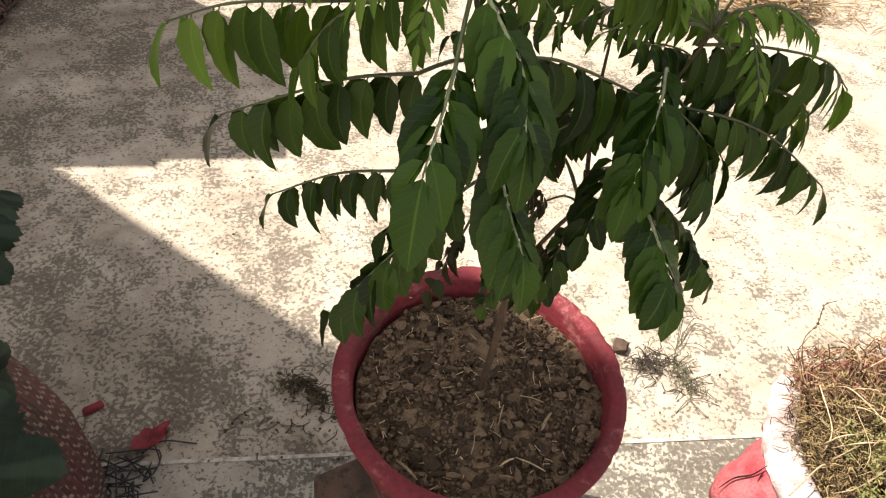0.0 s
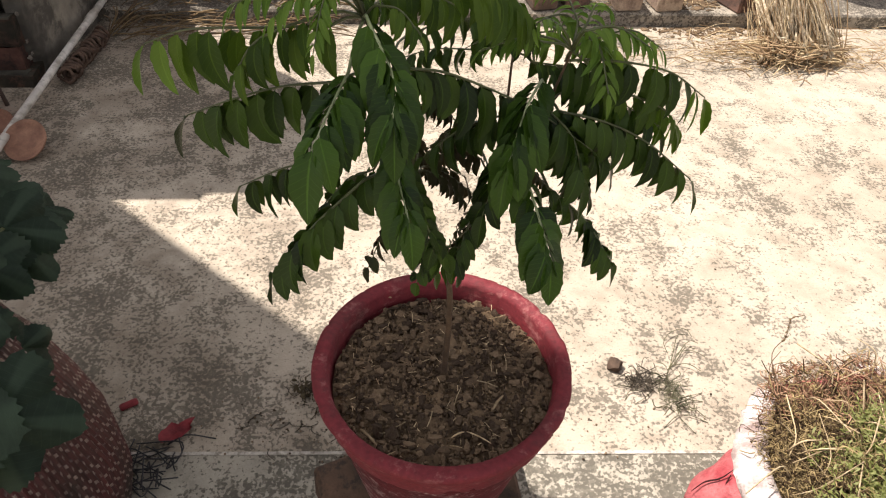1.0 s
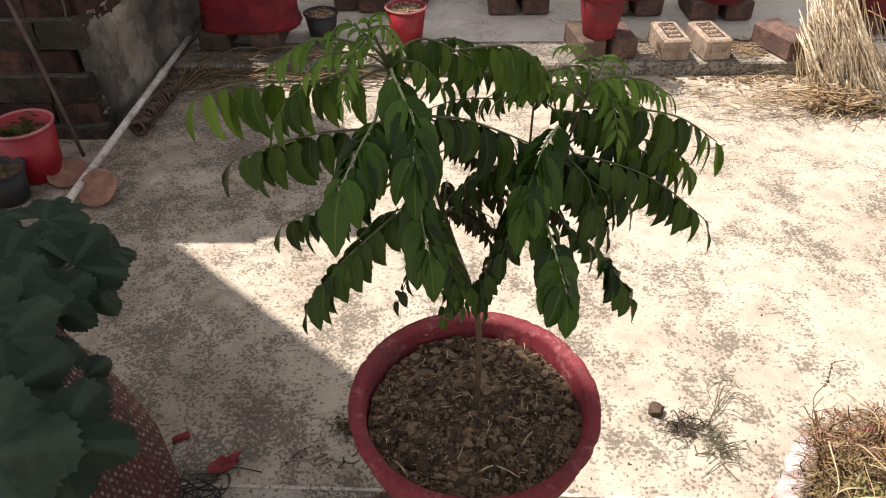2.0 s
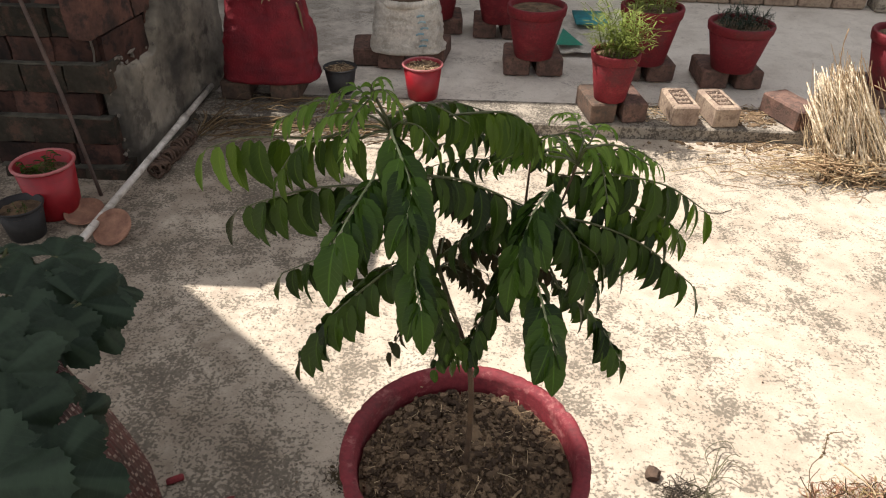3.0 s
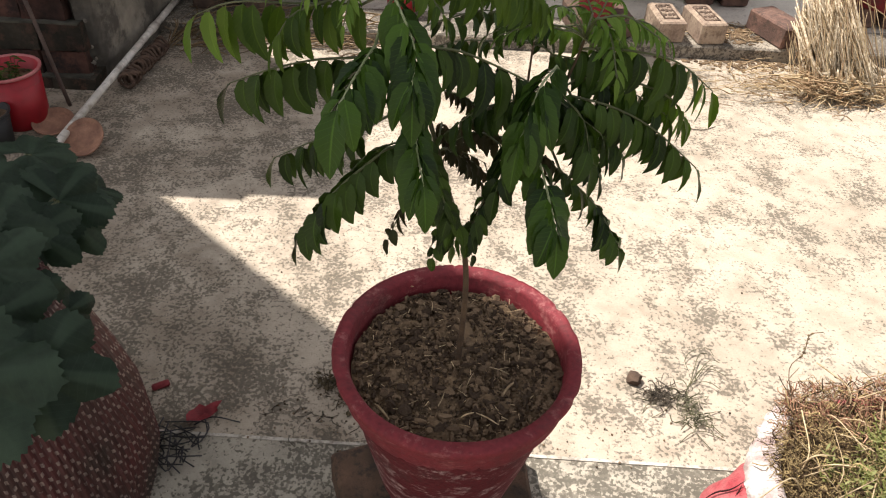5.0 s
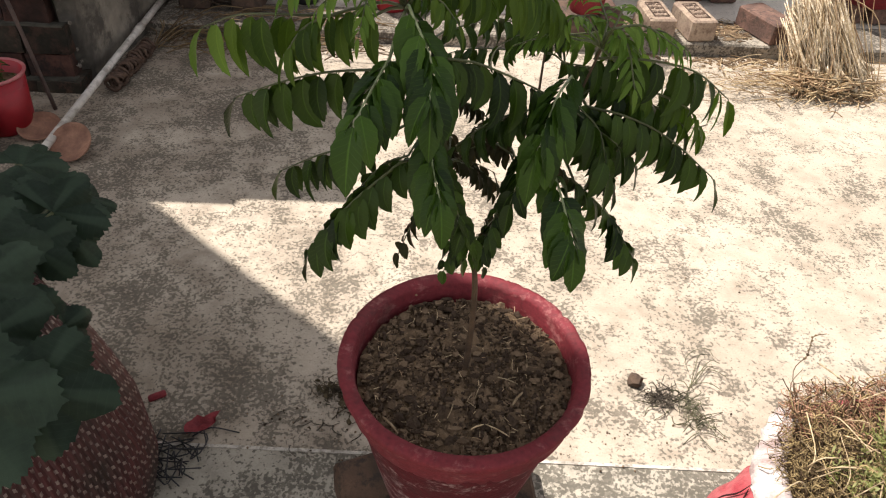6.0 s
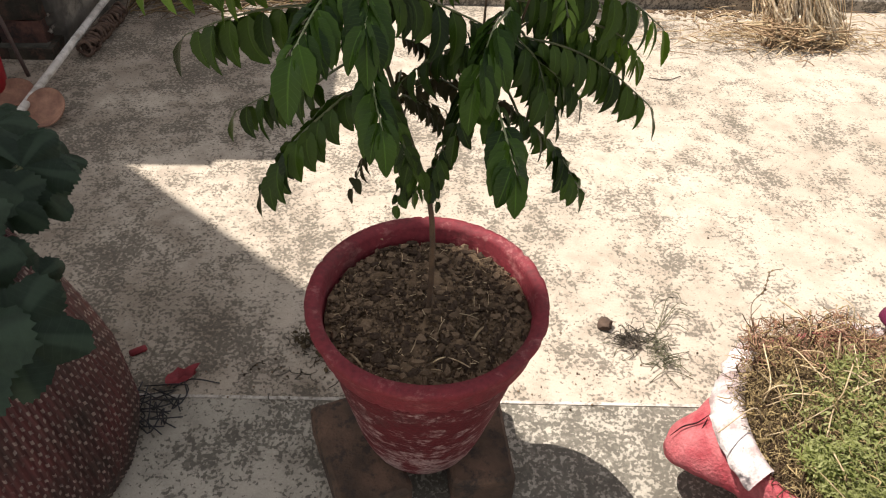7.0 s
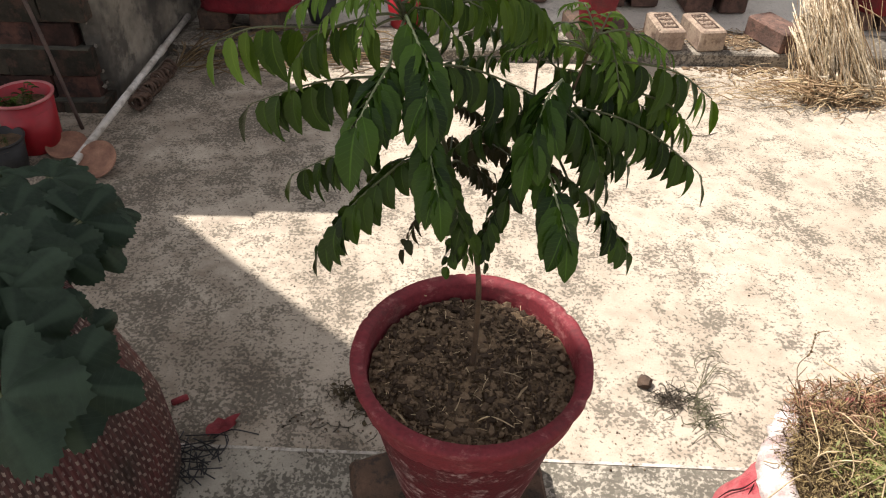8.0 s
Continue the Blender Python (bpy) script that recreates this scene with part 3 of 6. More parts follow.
def brick_mesh(name, mat, l=0.23, w=0.115, h=0.075, seed=0, worn=0.006):
    g = Geo()
    g.slab(-l / 2, l / 2, -w / 2, w / 2, 0, h, worn)
    for i, p in enumerate(g.v):
        q = Vector(p) * 22 + Vector((seed, seed * 2.1, 0))
        g.v[i] = tuple(Vector(p) + 0.0025 * Vector((noise.noise(q), noise.noise(q + Vector((9, 0, 0))), 0.6 * noise.noise(q + Vector((0, 9, 0))))))
    return g.mesh(name, mat, False)


def frog_marks(parent, h, l=0.23, w=0.115):
    """The maker's hollow on a brick's face, with worn raised strokes."""
    g = Geo()
    for sx, sy, ex, ey in ((-0.33, -0.27, 0.33, -0.27), (-0.33, 0.27, 0.33, 0.27), (-0.33, -0.27, -0.33, 0.27), (0.33, -0.27, 0.33, 0.27)):
        g.tube([(sx * l, sy * w, h), (ex * l, ey * w, h - 0.001)], 0.0034, 5)
    part("frog_edge", g, M_BRICK_OLD, parent, "pressed hollow edge")
    for k in range(6):
        x, g = l * (-0.25 + 0.10 * k), Geo()
        for j in range(3):
            g.blob((x + 0.003 * math.sin(9 * j + k), w * (-0.17 + 0.16 * j), h), 0.0085, 0.38, 3.1 * k + j, 4, 7, 0.5)
        part("worn_stroke", g, M_BRICK_OLD if k % 2 else M_BRICK_PALE, parent)


# bricks of the left wall stand on edge, each course set a little back from the one below
def rough_brick(seed, l, w, h, mat):
    """An old wall brick with slightly knocked corners and a pitted face; its base is at z = 0."""
    g, n = Geo(), (7, 5, 6)
    for i in range(n[0] + 1):
        for j in range(n[1] + 1):
            for k in range(n[2] + 1):
                p = Vector((l * (i / n[0] - 0.5), w * (j / n[1] - 0.5), h * k / n[2]))
                rim = (i in (0, n[0])) + (j in (0, n[1])) + (k in (0, n[2]))
                q = p * 30 + Vector((seed * 3.7, seed, 0))
                p += (0.0016 + 0.0012 * rim) * Vector((noise.noise(q), noise.noise(q + Vector((5, 0, 0))), 0.7 * noise.noise(q + Vector((0, 5, 0)))))
                if rim >= 2:
                    c = Vector((0, 0, h / 2))
                    p = c + (p - c) * (1 - 0.05 * max(0.0, noise.noise(q * 0.8 + Vector((0, 0, 7))) - 0.05))
                g.v.append(tuple(p))
    def at(i, j, k):
        return (i * (n[1] + 1) + j) * (n[2] + 1) + k
    for i in range(n[0]):
        for k in range(n[2]):
            g.f += [(at(i, 0, k), at(i + 1, 0, k), at(i + 1, 0, k + 1), at(i, 0, k + 1)), (at(i, n[1], k), at(i, n[1], k + 1), at(i + 1, n[1], k + 1), at(i + 1, n[1], k))]
        for j in range(n[1]):
            g.f += [(at(i, j, n[2]), at(i + 1, j, n[2]), at(i + 1, j + 1, n[2]), at(i, j + 1, n[2]))]
    for j in range(n[1]):
        for k in range(n[2]):
            g.f += [(at(0, j, k), at(0, j, k + 1), at(0, j + 1, k + 1), at(0, j + 1, k)), (at(n[0], j, k), at(n[0], j + 1, k), at(n[0], j + 1, k + 1), at(n[0], j, k + 1))]
    return g.mesh("brick", mat, False)


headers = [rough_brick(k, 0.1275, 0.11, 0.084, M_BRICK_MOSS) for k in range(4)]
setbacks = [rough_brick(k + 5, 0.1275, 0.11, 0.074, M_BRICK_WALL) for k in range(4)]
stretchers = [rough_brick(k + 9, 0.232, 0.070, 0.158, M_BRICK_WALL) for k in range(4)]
r = random.Random(3)
def wall_brick(shapes, x, y, z, turn):
    b = part("brick", r.choice(shapes), None, wall)
    b.matrix_basis = pose(x + r.uniform(-0.003, 0.003), y + r.uniform(-0.004, 0.004), z + r.uniform(-0.002, 0.002), 0, 0, turn + r.uniform(-1.2, 1.2))
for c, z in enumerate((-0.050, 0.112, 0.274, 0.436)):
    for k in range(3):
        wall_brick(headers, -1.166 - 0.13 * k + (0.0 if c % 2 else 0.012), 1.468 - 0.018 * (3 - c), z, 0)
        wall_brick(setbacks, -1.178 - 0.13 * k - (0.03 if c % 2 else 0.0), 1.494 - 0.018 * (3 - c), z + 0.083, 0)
    # paler strip laid on the ledge, its lit top edge given as colour
    lit_ledge = part("ledge_dust", rough_brick(c + 20, 0.385, 0.030, 0.005, M_LEDGE_LIT), None, wall, "thin grey strip that makes the brick ledge read as lit")
    lit_ledge.matrix_basis = pose(-1.296, 1.431 - 0.018 * (3 - c), z + 0.0825)
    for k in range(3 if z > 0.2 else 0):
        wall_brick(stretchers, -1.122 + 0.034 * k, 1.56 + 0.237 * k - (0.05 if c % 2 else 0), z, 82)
for k in range(20):                               # mortar crumbling out of the joints and along the broken plaster
    if k % 2:
        c, ax = (-1.092 + r.uniform(-0.006, 0.004), 1.415 + r.uniform(-0.014, 0.014), r.uniform(0.04, 0.34)), (0, 0)
    else:
        y = r.uniform(1.44, 1.70)
        c, ax = (-1.096 + 0.145 * (y - 1.42), y, 0.33 + r.uniform(-0.02, 0.03)), (0, 1)
    g = Geo().blob((0, 0, 0), r.uniform(0.004, 0.009), 1.0, k * 2.3, 5, 8, 0.8, 0.5)
    l = r.uniform(1.2, 3.0)
    g.v = [(p[0] * (l if ax[0] else 0.7), p[1] * (l if ax[1] else 0.7), p[2] * r.uniform(0.6, 0.9)) for p in g.v]
    ob = part("mortar_smear", g, M_MORTAR_PALE, wall, "pale crumbling mortar", smooth=False)
    ob.matrix_basis = pose(*c)
pier = Geo().slab(-1.75, -1.455, 1.44, 1.58, -0.1, 0.62, 0.03)
part("plaster_pier", pier, M_PIER, wall, "brown earth-stained plaster")

# ---------------------------------------------------------------- the potted curry plant
POT_Z = 0.076                  # it stands on two bricks
RIM = 0.412                    # height of the rim over the floor
H = RIM - POT_Z
pot = thing("plant_pot", (-0.001, 0.005, POT_Z), "large red painted clay pot with worn whitish sides, on two bricks", "plant pot")
g = Geo().lathe([(0.02, 0.0), (0.070, 0.0), (0.078, 0.003), (0.084, 0.012), (0.092, 0.035), (0.101, 0.07), (0.114, 0.14), (0.125, 0.20), (0.132, 0.25), (0.134, 0.275), (0.122, 0.285)], 72, 0.022, 1.0, False)
g.v = [(p[0] - 0.004 * (1 - p[2] / H), p[1] + 0.018 * (1 - p[2] / H), p[2]) for p in g.v]      # the pot leans a little
part("pot_body", g, M_POT, pot, "red paint rubbed off to whitish clay")
g = Geo().lathe([(0.112, 0.280), (0.134, 0.2765), (0.142, 0.279), (0.1455, 0.287), (0.149, 0.305), (0.1530, H - 0.018), (0.1568, H - 0.007), (0.1552, H - 0.0006), (0.150, H),
                 (0.1402, H - 0.001), (0.1372, H - 0.007), (0.134, H - 0.04), (0.126, H - 0.07)], 220, 0.005, 3.0, False)
for i, p in enumerate(g.v):
    q = Vector(p)
    chip = max(0.0, noise.noise(q * 46) - 0.22) + 0.8 * max(0.0, noise.noise(q * 110) - 0.28)
    wob = 1 - 0.034 * chip + 0.0025 * noise.noise(q * 16)
    g.v[i] = (p[0] * wob, p[1] * wob, p[2] - 0.008 * chip * (p[2] > H - 0.02) + 0.010 * chip * (p[2] < 0.290))
part("rim", g, M_POT_RIM, pot, "thick chipped pinkish red rim")
soil = Geo()
NR, NS = 26, 80
for i in range(NR + 1):
    for k in range(NS):
        rr, w = 0.1335 * i / NR, math.tau * k / NS
        x, y = rr * math.cos(w), rr * math.sin(w)
        q = Vector((x, y, 0))
        z = 0.007 * noise.noise(q * 24) + 0.007 * noise.noise(q * 70) + 0.006 * noise.noise(q * 150) + 0.008 * (1 - rr / 0.13)
        soil.v.append((x, y, z))
for i in range(NR):
    for k in range(NS):
        k2 = (k + 1) % NS
        soil.f.append((i * NS + k, (i + 1) * NS + k, (i + 1) * NS + k2, i * NS + k2))
SOIL_Z = RIM - 0.028
thing("potting_soil", (0, 0, SOIL_Z), "dry brown crumbly soil filling the pot", "soil", geo=soil, material=M_SOIL, kind="stuff")
clods = Geo()
r = random.Random(5)
for k in range(5200):
    rr, w = 0.131 * math.sqrt(r.random()), r.uniform(0, math.tau)
    lumpy = noise.noise(Vector((rr * math.cos(w) * 26, rr * math.sin(w) * 26, 3.0)))
    s = r.choice((0.0009, 0.0012, 0.0015, 0.0019, 0.0026)) * r.uniform(0.7, 1.2) * (1 + 0.7 * max(0.0, lumpy))
    if r.random() < 0.045 + 0.10 * max(0.0, lumpy):
        s = r.uniform(0.0028, 0.0068)
    clods.blob((rr * math.cos(w), rr * math.sin(w), 0.003 + 0.3 * s + 0.006 * (1 - rr / 0.13)), s, 0.75, k * 1.37, 3, 6, 0.95, 0.45)
thing("soil_clods", (0, 0, SOIL_Z), "loose brown clods and crumbs on the soil", "soil", geo=clods, material=M_CLOD, kind="stuff", smooth=False)
r = random.Random(8)
for k in range(13):
    rr, w = 0.125 * math.sqrt(r.random()), r.uniform(0, math.tau)
    l, a = r.choice((0.008, 0.012, 0.016, 0.024)) * r.uniform(0.8, 1.2), r.uniform(0, math.pi)
    bend = r.uniform(-0.07, 0.07) * l
    g = Geo().tube(spline([(-l / 2, 0, 0), (0, bend, 0.0015), (l / 2, 0, r.uniform(0, 0.002))], 4), r.uniform(0.0003, 0.0007), 5)
    thing("straw_bit", (rr * math.cos(w), rr * math.sin(w), SOIL_Z + 0.009 + 0.006 * (1 - rr / 0.13)), "short pale bit of straw on the soil", "straw", "straw bits on the soil", math.degrees(a), g, M_STRAW)
crumb = Geo()
for k in range(120):
    rr, w = 0.127 * math.sqrt(r.random()), r.uniform(0, math.tau)
    l, a = r.uniform(0.003, 0.010), r.uniform(0, math.tau)
    c = Vector((rr * math.cos(w), rr * math.sin(w), 0.0075 + 0.006 * (1 - rr / 0.13)))
    crumb.tube([c, c + Vector((l * math.cos(a), l * math.sin(a), r.uniform(-0.001, 0.002)))], r.uniform(0.0003, 0.0006), 4, False)
thing("straw_crumbs", (0, 0, SOIL_Z), "tiny crumbs of dry straw in the soil", "straw", geo=crumb, material=M_STRAW_LOOSE, kind="stuff")
for x, y, l, a, wd in ((0.062, -0.046, 0.022, 52, 0.003), (0.035, -0.092, 0.032, -35, 0.0016), (-0.073, 0.128, 0.022, -20, 0.0028), (-0.088, -0.088, 0.030, -52, 0.0025), (0.012, -0.088, 0.016, 20, 0.0018)):
    g = Geo().tube(spline([(-l / 2, 0, 0), (0, 0.001, 0.002), (l / 2, 0, 0.003)], 4), [wd * 0.35, wd * 0.6, wd * 0.6, wd * 0.55, wd * 0.3], 5)
    thing("straw_bit", (x, y, SOIL_Z + 0.012), "pale flat bit of straw on the soil", "straw", "straw bits on the soil", a, g, M_STRAW)

for x, y, a, l, w, lab in ((-0.105, -0.004, 110.3, 0.200, 0.112, "old brown brick lying flat under the plant pot"), (0.083, 0.026, 95, 0.190, 0.098, "broken earth-stained brick lying flat under the plant pot")):
    b = thing("brick", (x, y, 0), lab, "brick", "bricks under the plant pot", a)
    part("brick_body", brick_mesh("brick_body", M_BRICK_UNDER, l, w, 0.075, x * 90), None, b)


# leaflets: each hangs from its own short stalk, arches down by its weight, folds a little along the midrib and ends in a thin point
def leaf_blade(g, at, d, across, size, wide, fall=2.0, cup=0.22, seed=0.0, hook=Vector((0, 0, 0)), steps=10):
    """Adds one leaf to g: from at along d, spreading along across; its upper face is on the side of d x across."""
    n, p, d = len(g.v), Vector(at), Vector(d).normalized()
    b = (across - d * across.dot(d)).normalized()
    for i in range(steps + 1):
        s = i / steps
        w = size * wide * max(0.015, s**0.55 * (1 - s) ** 0.92 / 0.375) * (1 + 0.05 * (1 if i % 2 else -1))
        up = d.cross(b)
        for v in (-1, -0.5, 0, 0.5, 1):
            wave = 0.10 * math.sin(8 * s + seed + 1.5 * v) * abs(v)
            g.v.append(tuple(p + b * (v * w) + up * (w * (cup * abs(v) + wave))))
            g.uv.append((s, 0.5 + 0.5 * v))
        p = p + d * (size / steps)
        d = (d + (Vector((0, 0, -fall)) + hook * (0.4 + 1.2 * s)) / steps).normalized()
        b = (b - d * b.dot(d)).normalized()
    for i in range(steps):
        for k in range(4):
            a = n + 5 * i + k
            g.f.append((a, a + 5, a + 6, a + 1))


plant = thing("curry_plant", (0, 0, SOIL_Z), "young curry leaf plant with arching dark green pinnate fronds", "plant")
BASE = Vector((0, 0, SOIL_Z))
fr = random.Random(21)


def frond(root, pts, size, gap, wide=0.165, mat=None, lean=60, drop=38, fall=2.1, end=0.95, end_wide=0.0, joined=False, thick=0.0012, hook=1.5, tip=None, spread=None):
    """One pinnate leaf: a stalk from root, then two alternating rows of hanging leaflets along pts."""
    mat, up = mat or M_LEAF, Vector((0, 0, 1))
    if mat is M_LEAF_YOUNG:                     # young leaflets are slim and still held out flat
        wide, fall, drop, hook, size = 0.84 * wide, 0.9, 0.6 * drop, 0.6, 0.92 * size
    loose = 0.45 if mat is M_LEAF_BROAD else 1.0
    root, first = Vector(root), Vector(pts[0])
    arch = root.lerp(first, 0.5) + Vector((0, 0, 0.10 * (first - root).length))
    lead = [Vector(q) - BASE for q in spline([root, arch, first], 4)[:-1]]
    line = [Vector(q) - BASE for q in spline(pts, 24)]
    whole = lead + line
    stalk = Geo().tube(whole, [thick * (1.2 - 0.75 * i / len(whole)) for i in range(len(whole))], 5)
    total = sum((b - a).length for a, b in zip(line, line[1:]))
    n, blades = 2 * max(3, round(total / gap)), []
    for k in range(n + 1):
        s = min(1.0, max(0.0, (2 * (k // 2) + 0.35 * (k % 2) + fr.uniform(-0.22, 0.22)) / n))
        u = min(s, 0.999) * 24
        i = min(int(u), 23)
        p, t = line[i].lerp(line[i + 1], u - i), (line[i + 1] - line[i]).normalized()
        side = Vector(spread) if spread else t.cross(up)
        side = (side if side.length > 0.1 else Vector((1, 0, 0))).normalized() * (1 if k % 2 else -1)
        g = Geo()
        if k == n:
            d, b, ln, wd, back = t * 0.7 + Vector((0, 0, -0.7)), t.cross(up) + 0.15 * up, size * end, end_wide or wide, Vector((0, 0, 0))
        else:
            w, f = math.radians(lean + loose * fr.uniform(-10, 10)), math.radians(drop + loose * fr.uniform(-14, 14))
            out = side * math.cos(f) - up * math.sin(f)
            d = t * math.cos(w) + out * math.sin(w)
            b, back = (t if k % 2 else -t) + out.cross(t) * loose * fr.uniform(-0.40, 0.40), t * -hook * fr.uniform(0.6, 1.4)
            ln, wd = size * (0.66 + 0.38 * math.sin(math.pi * min(1, 0.12 + 0.74 * s))) * fr.uniform(0.88, 1.1), wide * fr.uniform(0.88, 1.1)
        d = d.normalized()
        if d.cross(b).dot(side * 0.6 + up) < 0:
            b = -b
        q = p + d * (0.05 * size)
        stalk.tube([p, q], [thick * 0.55, thick * 0.4], 4, False)
        leaf_blade(g, q, d, b, ln, wd, fall * fr.uniform(0.8, 1.2), fr.uniform(0.20, 0.50), fr.uniform(0, 6), back)
        blades.append(g)
    if joined:
        base, stalk.uv = len(stalk.f), [(0.5, 0.9)] * len(stalk.v)
        for g in blades:
            stalk.add(g.v, g.f)
            stalk.uv += g.uv
        me = stalk.mesh("frond", mat)
        me.materials.append(M_RACHIS)
        me.polygons.foreach_set("material_index", [1] * base + [0] * (len(me.polygons) - base))
        return part("frond", me, None, plant)
    f = part("frond", stalk, M_RACHIS_SUNLIT if mat is M_LEAF_BROAD else M_RACHIS, plant)
    for k, g in enumerate(blades):
        part("leaflet", g, tip if tip and k > n - 3 else mat, f)
    return f


# the main stem forks: one arm leans over to the far-left crown, the other carries the right-hand fronds
stem_line = spline([(0, 0.003, SOIL_Z - 0.02), (0.003, -0.002, 0.498), (-0.003, -0.010, 0.584), (-0.026, -0.026, 0.68), (-0.050, -0.040, 0.78), (-0.072, -0.052, 0.865), (-0.090, -0.060, 0.915)], 30)
girth = [0.0040 - 0.0029 * i / 30 for i in range(31)]
part("stem", Geo().tube([p - BASE for p in stem_line[:14]], girth[:14], 9), M_BARK, plant, "thin brown woody stem")
part("branch", Geo().tube([p - BASE for p in stem_line[13:]], girth[13:], 9), M_GREENWOOD, plant, "green young wood")
for way in ([(-0.002, -0.010, 0.59), (0.018, -0.024, 0.655), (0.050, -0.016, 0.70), (0.072, -0.018, 0.775), (0.086, -0.030, 0.845)], [(0.040, -0.018, 0.690), (0.046, 0.020, 0.735), (0.050, 0.040, 0.80)]):
    part("branch", Geo().tube([p - BASE for p in spline(way, 14)], [0.0021 - 0.0011 * i / 14 for i in range(15)], 7), M_BARK, plant)
TOP, HIGH, MID, LOW = (-0.075, -0.053, 0.872), (-0.062, -0.046, 0.825), (-0.048, -0.038, 0.770), (-0.036, -0.030, 0.715)
R_TOP, R_HIGH, R_MID, R_LOW = (0.084, -0.028, 0.835), (0.074, -0.020, 0.785), (0.060, -0.016, 0.735), (0.036, -0.020, 0.685)
B_TOP = (0.050, 0.040, 0.798)

# fronds over the far side of the floor and the wall
frond(TOP, [(-0.100, -0.046, 0.862), (-0.150, -0.050, 0.862), (-0.198, -0.058, 0.864), (-0.233, -0.050, 0.849)], 0.047, 0.0185, 0.150, M_LEAF_MID, 70, 74, tip=M_LEAF_YOUNG)
frond(TOP, [(-0.104, -0.044, 0.870), (-0.146, -0.070, 0.864), (-0.166, -0.078, 0.842)], 0.032, 0.0120, 0.16, M_LEAF_MID, 50, 48)
frond(HIGH, [(-0.100, -0.052, 0.820), (-0.139, -0.050, 0.815), (-0.175, -0.058, 0.809), (-0.214, -0.052, 0.791)], 0.044, 0.0160, 0.200, None, 68, 72)
frond(MID, [(-0.105, -0.056, 0.750), (-0.148, -0.028, 0.724), (-0.195, -0.013, 0.692)], 0.041, 0.0195, 0.180, None, 70, 72)
frond(LOW, [(-0.078, -0.088, 0.756), (-0.118, -0.110, 0.728), (-0.154, -0.112, 0.680)], 0.041, 0.0150, 0.21, None, 52, 50, 2.4)
# fronds that come forward, folded like a roof
frond(TOP, [(-0.086, -0.086, 0.847), (-0.095, -0.114, 0.841), (-0.108, -0.147, 0.826)], 0.043, 0.0082, 0.20, M_LEAF_BROAD, 48, 36, 2.0, 1.25, 0.22, hook=0.5)
frond(TOP, [(-0.072, -0.074, 0.880), (-0.056, -0.104, 0.856), (-0.055, -0.128, 0.836)], 0.046, 0.0080, 0.20, M_LEAF_BROAD, 46, 34, 2.0, 1.0, hook=0.4)
frond(HIGH, [(-0.055, -0.088, 0.788), (-0.052, -0.112, 0.773), (-0.045, -0.138, 0.756)], 0.044, 0.0082, 0.19, M_LEAF_BROAD, 50, 38, 2.0, 0.95, 0.22, hook=0.4)
frond(MID, [(-0.048, -0.088, 0.770), (-0.029, -0.100, 0.716), (-0.013, -0.096, 0.670)], 0.027, 0.0105, 0.22, M_LEAF, 46, 28, 2.0, 1.0, hook=0.4, spread=(1, 0.1, 0))
frond(R_HIGH, [(0.064, -0.026, 0.808), (0.046, -0.066, 0.806), (0.032, -0.092, 0.772)], 0.047, 0.0086, 0.19, M_LEAF_BROAD, 48, 38, 2.0, 1.0, hook=0.6)
frond(R_MID, [(0.055, -0.066, 0.736), (0.063, -0.099, 0.719), (0.069, -0.123, 0.703)], 0.045, 0.0090, 0.21, M_LEAF_BROAD, 46, 38, 2.1, 1.0, 0.24, hook=0.8)
# long combs over the sunlit floor
frond(HIGH, [(-0.042, -0.056, 0.834), (-0.010, -0.047, 0.824), (0.052, -0.048, 0.796), (0.105, -0.060, 0.764)], 0.046, 0.0148, 0.155, None, 60, 70)
frond(R_HIGH, [(0.078, -0.040, 0.788), (0.113, -0.049, 0.784), (0.154, -0.047, 0.763), (0.197, -0.058, 0.732)], 0.040, 0.0138, 0.155, None, 58, 70)
frond(R_TOP, [(0.082, -0.020, 0.822), (0.112, -0.032, 0.829), (0.160, -0.040, 0.824), (0.205, -0.022, 0.790)], 0.042, 0.0152, 0.148, None, 62, 72, tip=M_LEAF_MID)
frond(R_TOP, [(0.112, -0.030, 0.806), (0.162, -0.036, 0.790), (0.192, -0.014, 0.756)], 0.034, 0.0138, 0.15, M_LEAF_MID, 58, 66)
frond(R_MID, [(0.078, -0.048, 0.716), (0.121, -0.040, 0.670), (0.146, -0.058, 0.636)], 0.033, 0.0125, 0.22, None, 54, 40)
frond(R_TOP, [(0.090, -0.020, 0.846), (0.102, -0.038, 0.843), (0.108, -0.064, 0.818)], 0.024, 0.0066, 0.14, M_LEAF_YOUNG, 50, 40)
frond(R_TOP, [(0.088, -0.040, 0.857), (0.112, -0.040, 0.860), (0.142, -0.042, 0.844)], 0.024, 0.0072, 0.14, M_LEAF_YOUNG, 58, 50)
